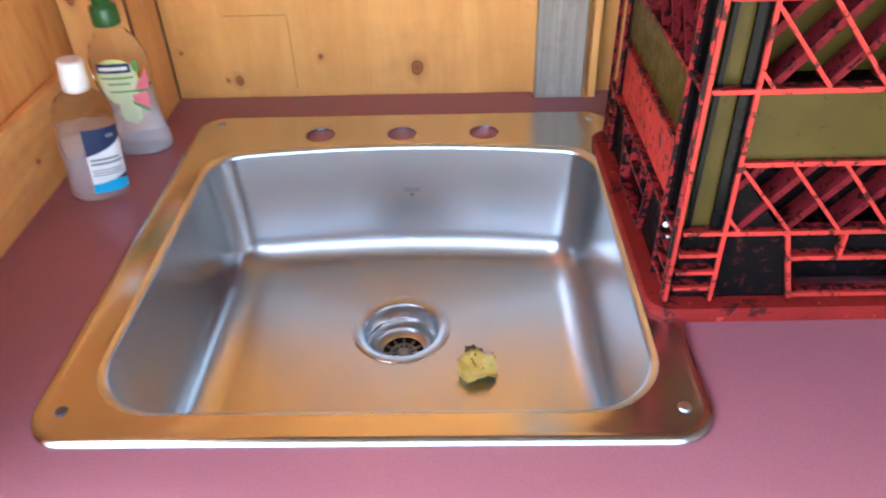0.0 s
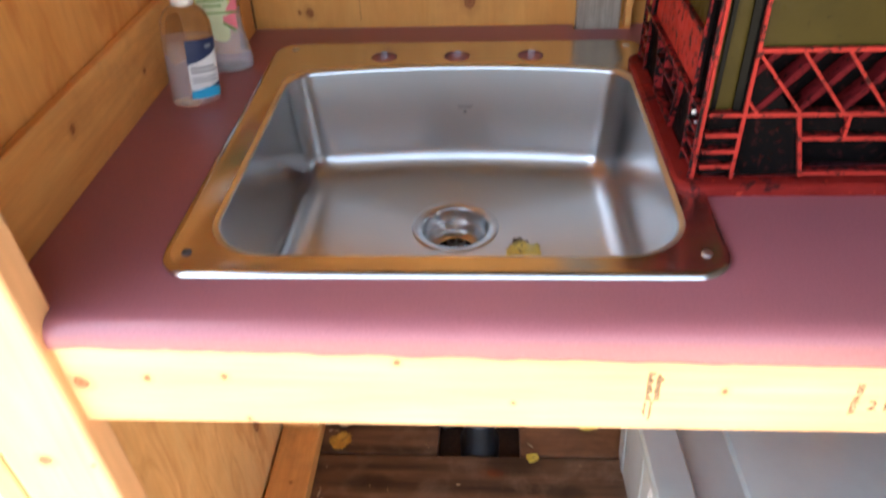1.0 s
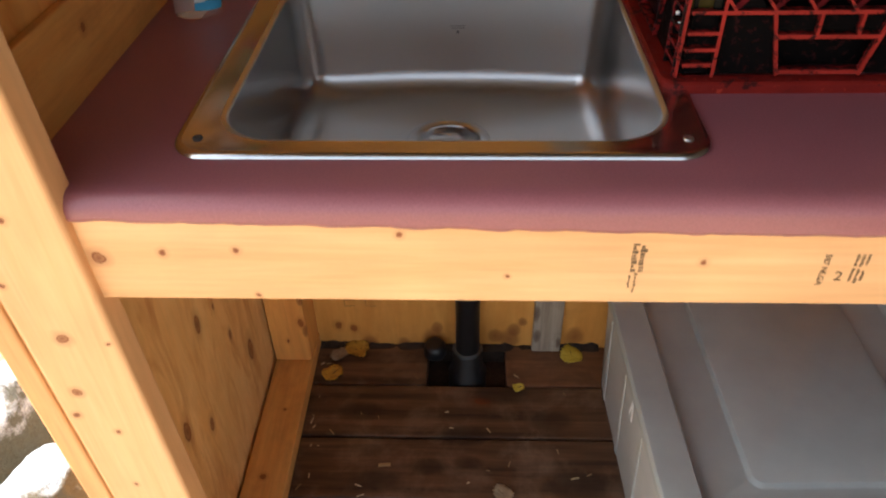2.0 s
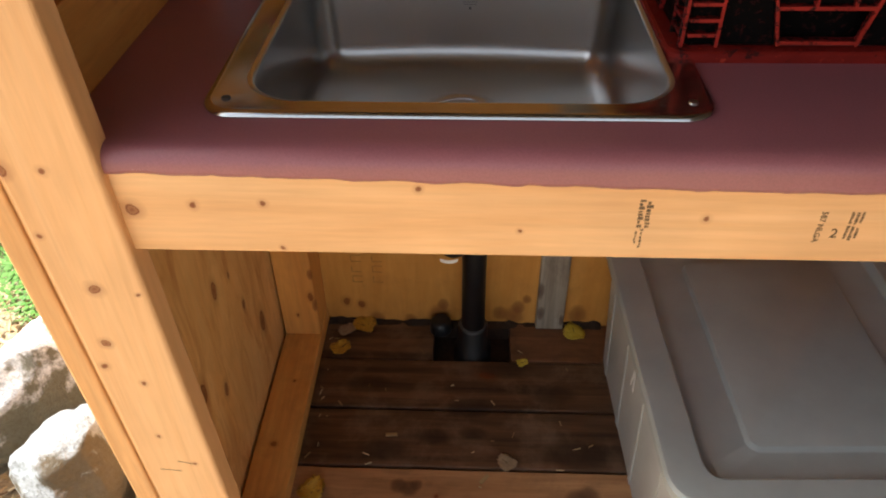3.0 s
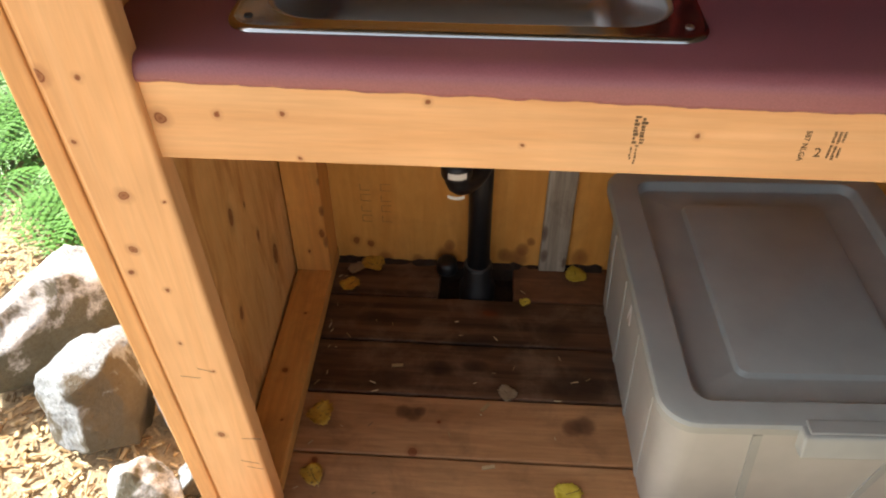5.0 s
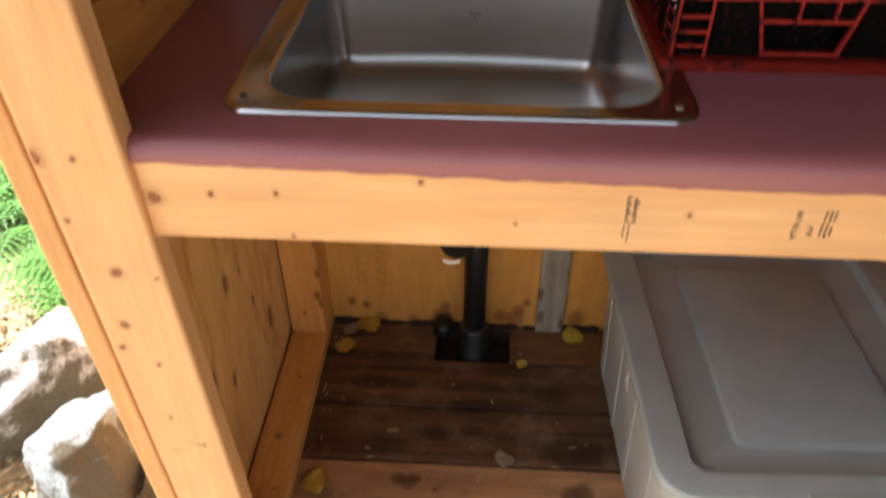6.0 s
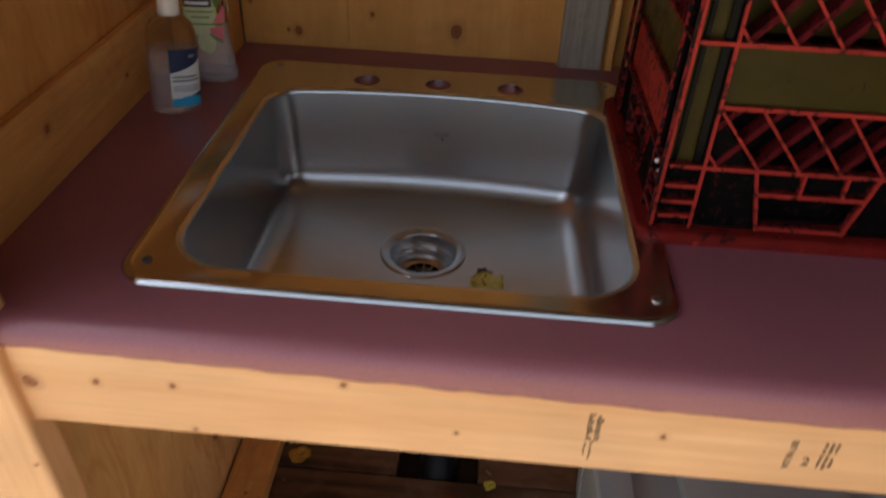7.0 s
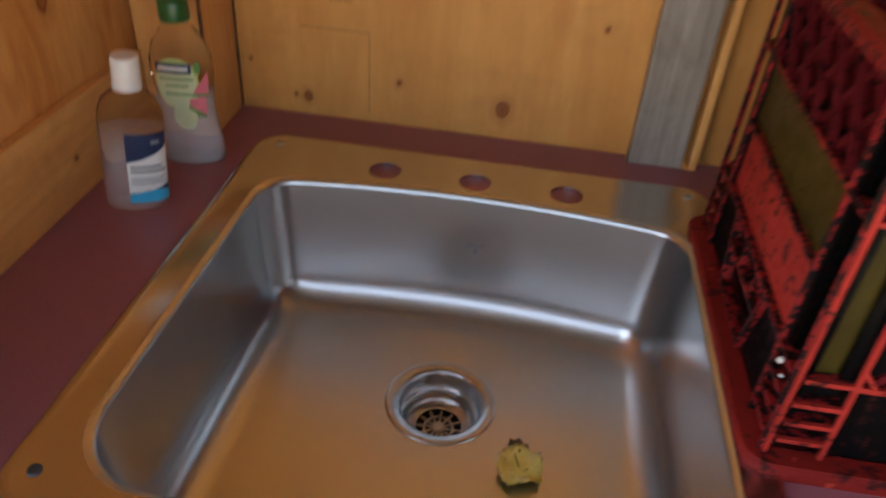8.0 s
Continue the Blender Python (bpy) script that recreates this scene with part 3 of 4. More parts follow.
# faded stencil marks on the back wall: bars in place of the figures
def stencil(parent, x, z, s):
    r = []
    for row in range(2):
        for k in range(4):
            zz = z + 0.034 * s * k
            xx = x + 0.052 * s * row
            r += [(xx, xx + 0.026 * s, zz, zz + 0.002), (xx, xx + 0.002, zz, zz + 0.02 * s)]
            if k % 2 == row:
                r += [(xx, xx + 0.026 * s, zz + 0.02 * s, zz + 0.02 * s + 0.002)]
    return r


strokes("stencil", wall_back, m_inkpale, (0, 0.6649, 0), (1, 0, 0), (0, 0, 1), stencil(None, -0.248, 1.035, 1.0) + [(-0.235, -0.150, 1.0, 1.0015), (-0.151, -0.1495, 0.90, 1.0)] + stencil(None, -0.248, 0.12, 0.9), (0, -1, 0), "faded stencil marks")

for x0, x1, z0, tilt in ((-0.339, -0.308, 0.232, 0.02), (-0.352, -0.322, 0.168, -0.25), (-0.345, -0.318, 0.150, -0.2), (-0.372, -0.352, 0.405, -0.3), (-0.40, -0.372, 0.386, -0.12)):
    bm = bmesh.new()
    bar(bm, (x0, -0.0123, z0), (x1, -0.0123, z0 + (x1 - x0) * tilt), 0.0009, 0.001, (0, -1, 0))
    part("crack", bm, m_ink, wall_left, "fine crack in the post")

# ---- the sink ----
sink = thing("sink", (0, 0.33, 0.888), "brushed stainless steel drop-in sink with three tap holes", "sink")
ZD = 0.892
bm = bmesh.new()
X0, X1, Y0, Y1 = -0.263, 0.263, 0.064, 0.594
opening = dict(n=9, along=13, bulge=0.020, far=0.034)
ring = rrect(-0.229, 0.232, 0.092, 0.496, 0.062, ZD, **opening)
holes = [circle(x, 0.541, 0.0178, ZD, 28) for x in (-0.1016, 0.0, 0.1016)]
inner_edge = rrect(X0 + 0.013, X1 - 0.013, Y0 + 0.013, Y1 - 0.013, 0.026, ZD, 7, 9)
made = fill(bm, [inner_edge, ring] + holes)
for h in made[2:]:
    low = [bm.verts.new(v.co - Vector((0, 0, 0.003))) for v in h]
    for i in range(len(h)):
        bm.faces.new((h[i], h[(i + 1) % len(h)], low[(i + 1) % len(h)], low[i]))
prev = made[0]
for inset, dz in ((0.009, 0.0012), (0.006, 0.0016), (0.003, 0.0008), (0.0008, -0.0012), (0.0, -0.0034)):
    cur = [bm.verts.new(p) for p in rrect(X0 + inset, X1 - inset, Y0 + inset, Y1 - inset, 0.036 - inset * 0.75, ZD + dz, 7, 9)]
    for i in range(len(cur)):
        bm.faces.new((prev[i], prev[(i + 1) % len(cur)], cur[(i + 1) % len(cur)], cur[i]))
    prev = cur
deck = part("deck", bm, m_deck, sink, "flat steel rim with raised edge", True)
deck.data.set_sharp_from_angle(angle=radians(35))

bm = bmesh.new()
rings = []
for a in (0, 20, 40, 60, 80, 90):
    s = 0.006
    rings.append(rrect(-0.229 + s * math.sin(radians(a)), 0.232 - s * math.sin(radians(a)), 0.092 + s * math.sin(radians(a)), 0.496 - s * math.sin(radians(a)), 0.062, ZD - s * (1 - math.cos(radians(a))), **opening))
for k in range(1, 6):
    t = k / 5
    e = 0.006 + 0.008 * t
    rings.append(rrect(-0.229 + e, 0.232 - e, 0.092 + e, 0.496 - e, 0.060, ZD - 0.006 - 0.110 * t, **opening))
R = 0.037
for a in (10, 20, 30, 40, 50, 60, 70, 80, 90):
    e = 0.014 + R * (1 - math.cos(radians(a)))
    rings.append(rrect(-0.229 + e, 0.232 - e, 0.092 + e, 0.496 - e, 0.060 - 0.012 * a / 90, ZD - 0.116 - R * math.sin(radians(a)), **opening))
base = rings[-1]
cx, cy = 0.0, 0.362
n = len(base)
for t in (0.15, 0.35, 0.55, 0.75, 0.9, 1.0):
    out = []
    for p in base:
        d = Vector((p.x - cx, p.y - cy, 0))
        q = Vector((cx, cy, 0)) + d.normalized() * 0.0575
        w = p.lerp(Vector((q.x, q.y, 0)), t)
        out.append(Vector((w.x, w.y, ZD - 0.153 - 0.009 * t ** 0.8)))
    rings.append(out)
loft(bm, rings)
part("bowl", bm, m_steel, sink, "deep brushed steel bowl", True)
ZB = ZD - 0.162
bm = bmesh.new()
lathe(bm, cx, cy, [(0.0585, ZB - 0.001), (0.0575, ZB + 0.0015), (0.055, ZB + 0.002), (0.046, ZB + 0.0005), (0.0435, ZB - 0.002), (0.0425, ZB - 0.006), (0.0415, ZB - 0.020), (0.040, ZB - 0.021), (0.038, ZB - 0.0225),
                   (0.037, ZB - 0.030), (0.033, ZB - 0.036), (0.0245, ZB - 0.038)], 48)
drain = part("drain", bm, m_chrome, sink, "polished round drain with strainer", True)
bm = bmesh.new()
# Near-black cup: the dark down the drain is put into its colour.
lathe(bm, cx, cy, [(0.0245, ZB - 0.038), (0.0245, ZB - 0.052)], 32, cap_last=True)
part("outlet", bm, m_void, drain, "drain outlet with its darkness painted in", True)
bm = bmesh.new()
for k in range(6):
    a = math.pi * k / 6
    d = Vector((math.cos(a), math.sin(a), 0)) * 0.0245
    bar(bm, Vector((cx, cy, ZB - 0.040)) - d, Vector((cx, cy, ZB - 0.040)) + d, 0.0022, 0.003, (0, 0, 1))
lathe(bm, cx, cy, [(0.0075, ZB - 0.0435), (0.0075, ZB - 0.039), (0.005, ZB - 0.0375), (0.0, ZB - 0.0375)], 20)
lathe(bm, cx, cy, [(0.017, ZB - 0.042), (0.0165, ZB - 0.0395), (0.0145, ZB - 0.0395), (0.014, ZB - 0.042)], 28)
part("strainer", bm, m_chrome, drain, "steel strainer bars")
for sx, sy, m in ((-0.239, 0.097, m_tread), (0.2405, 0.097, m_chrome), (-0.233, 0.572, m_chrome), (0.236, 0.572, m_chrome)):
    bm = bmesh.new()
    lathe(bm, sx, sy, [(0.0052, ZD), (0.0047, ZD + 0.0012), (0.0030, ZD + 0.0014), (0.0020, ZD + 0.0004)], 20, cap_last=True)
    part("screw", bm, m, sink, "", True)
strokes("maker_mark", sink, m_greyprint, (0, 0.5028, 0), (1, 0, 0), (0, 0, 1), [(0.0, 0.022, 0.8355, 0.8365), (0.001, 0.021, 0.832, 0.833), (0.009, 0.013, 0.8245, 0.829)], (0, -1, 0), "small etched marks")


# ---- leaves ----
def leaf_mesh(size, seed, curl=0.18, teeth=0.06):
    """A broad toothed leaf: a fan of quads from the midrib, slightly cupped, with a stalk."""
    r = random.Random(seed)
    bm = bmesh.new()
    n = 40
    rings = []
    for k, s in enumerate((0.0, 0.35, 0.7, 1.0)):
        ringv = []
        for i in range(n):
            a = 2 * math.pi * i / n
            rad = size * (0.50 + 0.10 * math.cos(a) + 0.04 * math.cos(3 * a)) * s
            if s == 1.0:
                rad *= 1 + teeth * (1 if i % 2 else -1) + r.uniform(-0.06, 0.06)
            x, y = rad * math.cos(a), rad * 0.9 * math.sin(a)
            z = curl * size * (s ** 2) * (0.35 + 0.65 * noise.noise((math.cos(a) * 1.3 + seed * 3.1, math.sin(a) * 1.3, s))) + 0.003 + 0.015 * size * abs(math.sin(5 * a))
            ringv.append(Vector((x, y, z)))
        rings.append(ringv)
    loft(bm, rings[1:], cap_first=True)
    return bm


def make_leaf(at, size, material, label, seed, turn=0, curl=0.18, group="fallen leaves"):
    t = thing("leaf", at, label, "leaf", group, turn=turn)
    bm = leaf_mesh(size, seed, curl)
    blade = part("blade", bm, material, t, "", True, local=True, recalc=False)
    sol = blade.modifiers.new("thick", "SOLIDIFY")
    sol.thickness = 0.0006
    bm = bmesh.new()
    tube(bm, [(size * 0.05, 0, 0.004), (size * 0.5, 0.002, 0.005), (size * 0.66, 0.006, 0.006)], [0.0009, 0.0008, 0.0006], 6)
    part("stalk", bm, m_stalk, t, "", local=True)
    return t


make_leaf((0.088, 0.285, ZD - 0.1585), 0.048, m_leafsink, "wet yellow leaf with brown edges in the sink bowl", 2, 105, 0.36, "")
make_leaf((-0.277, 0.566, 0.0), 0.048, m_leafold, "curled ochre leaf on the dark floor boards", 3, 40, 0.3)
make_leaf((-0.222, 0.640, 0.0), 0.055, m_leafold, "curled ochre leaf on the dark floor boards", 4, 160, 0.32)
make_leaf((-0.262, 0.628, 0.0), 0.04, m_leafdry, "dry brown leaf against the back wall", 5, 220, 0.3)
make_leaf((0.262, 0.628, 0.0), 0.055, m_leaf, "yellow leaf beside the grey board", 6, 90, 0.2)
make_leaf((0.135, 0.535, 0.0), 0.026, m_leaf, "small yellow leaf beside the pipe hole", 7, 10, 0.2)
make_leaf((-0.279, 0.195, 0.0), 0.055, m_leafold, "bright yellow leaf against the sill", 8, 60, 0.3)
make_leaf((0.099, 0.271, 0.0), 0.04, m_leafdry, "dry grey-brown leaf on the floor boards", 9, 130, 0.15)
make_leaf((0.201, 0.052, 0.0), 0.05, m_leaf, "yellow leaf lying on the front boards", 10, 15, 0.12)
make_leaf((-0.27, 0.07, 0.0), 0.045, m_leafold, "bright yellow leaf against the sill", 12, 300, 0.3)

bm = bmesh.new()
r = random.Random(11)
for i in range(44):
    x, y = r.uniform(-0.30, 0.29), r.uniform(0.03, 0.63)
    if i % 3 == 0:
        x = -0.302 + abs(r.gauss(0, 0.015))
    if -0.07 < x < 0.12 and y > 0.535:
        continue
    l, w, a = r.uniform(0.004, 0.016), r.uniform(0.0006, 0.0017), r.uniform(0, math.pi)
    if i < 3:
        l, w = 0.024, 0.007
        x, y, a = ((-0.136, 0.336, 0.1), (0.061, 0.102, 0.2), (0.052, 0.238, 0.9))[i]
    d = Vector((math.cos(a), math.sin(a), r.uniform(-0.1, 0.1))) * l / 2
    bar(bm, Vector((x, y, 0.0025)) - d, Vector((x, y, 0.0025)) + d, w, 0.002, (0, 0, 1))
tagged(part("floor_debris", bm, m_chip, None, "pale wood chips and bits scattered on the floor"), category="debris", kind="stuff")
bm = bmesh.new()
rows = []
for i in range(131):
    x = -0.313 + 0.64 * i / 130
    h = 0.002 + 0.007 * noise.noise((x * 9, 1, 0)) + 0.006 * noise.noise((x * 40, 2, 0))
    if -0.06 < x < 0.11:
        h = 0.001
    rows.append([bm.verts.new(p) for p in ((x, 0.646 + 0.008 * noise.noise((x * 20, 5, 0)), -0.002), (x, 0.656, h * 0.7), (x, 0.6642, h * 1.5 + 0.002))])
for a, b in zip(rows, rows[1:]):
    for j in range(2):
        bm.faces.new((a[j], b[j], b[j + 1], a[j + 1]))
tagged(part("wall_dirt", bm, m_dirt_shade, None, "dark dirt piled along the foot of the wall", True), category="dirt", kind="stuff")

# ---- waste pipe under the sink ----
pipe = thing("waste_pipe", (0.027, 0.585, -0.045), "black plastic waste pipe with a trap, going down through the floor", "pipe")
bm = bmesh.new()
tube(bm, [(0.027, 0.585, 0.06), (0.027, 0.585, 0.3), (0.027, 0.585, 0.53)], 0.0255, 28)
part("upright", bm, m_black, pipe, "", True)
bm = bmesh.new()
lathe(bm, 0.027, 0.585, [(0.026, 0.075), (0.031, 0.075), (0.033, 0.07), (0.033, 0.02), (0.042, 0.005), (0.042, -0.045)], 32)
part("coupling", bm, m_black, pipe, "", True)
bm = bmesh.new()
lathe(bm, 0.027, 0.585, [(0.0258, 0.0765), (0.030, 0.0765), (0.0312, 0.0745)], 32)
part("glue_line", bm, m_tread, pipe, "", True)
plug = thing("pipe_plug", (-0.047, 0.636, 0.0), "dark rubber plug lying against the wall by the pipe", "plug")
bm = bmesh.new()
lathe(bm, -0.047, 0.636, [(0.024, 0.0), (0.0255, 0.004), (0.0245, 0.026), (0.021, 0.032), (0.012, 0.034)], 28, True, True)
part("plug", bm, m_black, plug, "", True)
bm = bmesh.new()
arc = [(-0.022 + 0.0, 0.50, 0.70), (-0.022, 0.50, 0.40)]
arc += [(-0.022 + 0.0 + 0.028 * (1 - math.cos(radians(a))), 0.50 + 0.045 * (1 - math.cos(radians(a))), 0.385 - 0.038 * math.sin(radians(a))) for a in range(10, 180, 17)]
arc += [(0.030, 0.585, 0.42), (0.028, 0.586, 0.5)]
tube(bm, arc, 0.025, 20)
trap = part("trap", bm, m_black, pipe, "curved black trap with a white label", True)
bm = bmesh.new()
lathe(bm, -0.022, 0.50, [(0.026, 0.425), (0.031, 0.425), (0.031, 0.39), (0.026, 0.388)], 28)
part("slip_nut", bm, m_black, trap, "", True)
bm = bmesh.new()
rows = []
for zz in (0.368, 0.382):
    rows.append([Vector((-0.022 + 0.0316 * math.sin(a), 0.50 - 0.0316 * math.cos(a), zz + 0.028)) for a in (radians(k) for k in range(-30, 41, 7))])
vs = [[bm.verts.new(p) for p in row] for row in rows]
for i in range(len(vs[0]) - 1):
    bm.faces.new((vs[0][i], vs[0][i + 1], vs[1][i + 1], vs[1][i]))
part("pipe_label", bm, m_white, trap, "white label")
bm = bmesh.new()
rows = [[Vector((-0.022 + 0.0262 * math.sin(a), 0.50 - 0.0262 * math.cos(a), zz)) for a in (radians(k) for k in range(-40, 41, 8))] for zz in (0.345, 0.353)]
vs = [[bm.verts.new(p) for p in row] for row in rows]
for i in range(len(vs[0]) - 1):
    bm.faces.new((vs[0][i], vs[0][i + 1], vs[1][i + 1], vs[1][i]))
part("pipe_label", bm, m_white, trap, "white label")

# ---- storage tote under the counter ----
tote = thing("storage_tote", (0.569, 0.31, 0.0), "grey plastic storage tote with a closed lid on the floor", "storage box", turn=2.0)
tm = tote.matrix_basis
HX, HY, ZL = 0.275, 0.315, 0.332


def tr(w, d, z, r=0.05):
    return rrect(-w, w, -d, d, r, z, 6, 5)


bm = bmesh.new()
loft(bm, [tr(HX - 0.036, HY - 0.036, 0.0, 0.04), tr(HX - 0.032, HY - 0.032, 0.006, 0.045), tr(HX - 0.018, HY - 0.018, ZL - 0.030), tr(HX - 0.006, HY - 0.006, ZL - 0.028), tr(HX - 0.006, HY - 0.006, ZL - 0.02)], cap_first=True)
tub = part("tub", bm, m_tub, tote, "pale grey ribbed tub", True, local=True)
tub.data.set_sharp_from_angle(angle=radians(40))
for k in range(4):
    y = -0.20 + 0.135 * k
    for s in (-1, 1):
        bm = bmesh.new()
        bar(bm, (s * (HX - 0.0295), y, 0.008), (s * (HX - 0.016), y, ZL - 0.035), 0.014, 0.007, (s, 0, 0.05))
        part("rib", bm, m_tub, tub, "")
for x in (-0.12, 0.12):
    bm = bmesh.new()
    bar(bm, (x * 0.7, -(HY - 0.0295), 0.008), (x, -(HY - 0.016), ZL - 0.05), 0.014, 0.006, (0, -1, 0.05))
    part("rib", bm, m_tote, tub, "")
bm = bmesh.new()
loft(bm, [tr(HX, HY, ZL - 0.024, 0.055), tr(HX + 0.001, HY + 0.001, ZL - 0.008, 0.055), tr(HX - 0.002, HY - 0.002, ZL - 0.002, 0.054), tr(HX - 0.007, HY - 0.007, ZL, 0.05), tr(HX - 0.055, HY - 0.042, ZL, 0.03),
          tr(HX - 0.057, HY - 0.044, ZL - 0.0015, 0.028), tr(HX - 0.061, HY - 0.048, ZL - 0.018, 0.026), tr(HX - 0.063, HY - 0.050, ZL - 0.020, 0.024),
          tr(HX - 0.136, HY - 0.100, ZL - 0.020, 0.018), tr(HX - 0.1375, HY - 0.1015, ZL - 0.019, 0.018), tr(HX - 0.1405, HY - 0.1045, ZL - 0.0095, 0.016), tr(HX - 0.1425, HY - 0.1065, ZL - 0.0085, 0.014)], cap_last=True)
lid = part("lid", bm, m_tote, tote, "smooth grey lid with a raised panel", True, local=True)
lid.data.set_sharp_from_angle(angle=radians(28))
for s in (-1, 1):
    bm = boxed(-0.075, 0.075, -0.012, 0.012, -0.042, 0.0, bevel=0.004)
    for v in bm.verts:
        v.co += Vector((0, s * (HY + 0.006) + s * 0.010 * (-v.co.z) / 0.042, ZL - 0.002))
    h = part("handle", bm, m_tote, tote, "moulded grip", local=True)
    part("grip_step", boxed(-0.066, 0.066, s * (HY + 0.001) - 0.012, s * (HY + 0.001) + 0.012, ZL - 0.0025, ZL + 0.002, bevel=0.0018), m_tote, h)
bm = bmesh.new()
bar(bm, (-HX + 0.0165, 0.005, 0.212), (-HX + 0.0135, -0.012, 0.262), 0.006, 0.001, (-1, 0, 0.08))
bar(bm, (-HX + 0.0165, -0.013, 0.212), (-HX + 0.0135, -0.015, 0.262), 0.006, 0.001, (-1, 0, 0.08))
part("sticker", bm, m_sticker, tote, "narrow white sticker strips", local=True)

# ---- milk crate, upside down on the counter ----
crate = thing("milk_crate", (0.397, 0.363, 0.888), "worn red and black plastic milk crate with olive panels, upside down", "crate", turn=0.5)
W, HC = 0.1535, 0.284


def shrink(z):
    """Half width of the crate at height z: it narrows a little upwards."""
    return W - 0.004 * z / HC


bm = bmesh.new()
loft(bm, [rrect(-W - 0.013, W + 0.013, -W - 0.013, W + 0.013, 0.022, 0.0, 5, 1), rrect(-W - 0.013, W + 0.013, -W - 0.013, W + 0.013, 0.022, 0.010, 5, 1), rrect(-W - 0.010, W + 0.010, -W - 0.010, W + 0.010, 0.02, 0.0125, 5, 1),
          rrect(-W + 0.006, W - 0.006, -W + 0.006, W - 0.006, 0.014, 0.0125, 5, 1), rrect(-W + 0.006, W - 0.006, -W + 0.006, W - 0.006, 0.014, 0.0, 5, 1)])
part("rim", bm, m_rim, crate, "chipped red rim", local=True)
st = shrink(HC)
bm = bmesh.new()
loft(bm, [rrect(-st, st, -st, st, 0.014, HC - 0.012, 4, 1), rrect(-st, st, -st, st, 0.014, HC - 0.003, 4, 1), rrect(-st + 0.003, st - 0.003, -st + 0.003, st - 0.003, 0.012, HC, 4, 1),
          rrect(-st + 0.022, st - 0.022, -st + 0.022, st - 0.022, 0.008, HC - 0.001, 4, 1), rrect(-st + 0.023, st - 0.023, -st + 0.023, st - 0.023, 0.008, HC - 0.012, 4, 1)])
part("base_frame", bm, m_rim, crate, "red frame round the crate's base", local=True)
q = st - 0.022
k = -2 * q
while k < 2 * q:
    for sgn in (1, -1):
        a, b = max(-q, k - q), min(q, k + q)
        if b - a > 0.01:
            bm = bmesh.new()
            bar(bm, (a, sgn * (a - k), HC - 0.002 if sgn > 0 else HC - 0.0025), (b, sgn * (b - k), HC - 0.002 if sgn > 0 else HC - 0.0025), 0.0045, 0.010, (0, 0, 1))
            part("base_grid", bm, m_deepred, crate, "dark red grid bar", local=True)
    k += 0.034


def clip_bar(u0, u1, z0, z1, k, sgn):
    """The stretch of the line z = z0 + sgn * (u - k) within the rectangle."""
    pts = []
    for u in (u0, u1):
        z = z0 + sgn * (u - k)
        if z0 <= z <= z1:
            pts.append((u, z))
    for z in (z0, z1):
        u = k + (z - z0) / sgn
        if u0 < u < u1:
            pts.append((u, z))
    return pts[:2] if len(pts) >= 2 else None


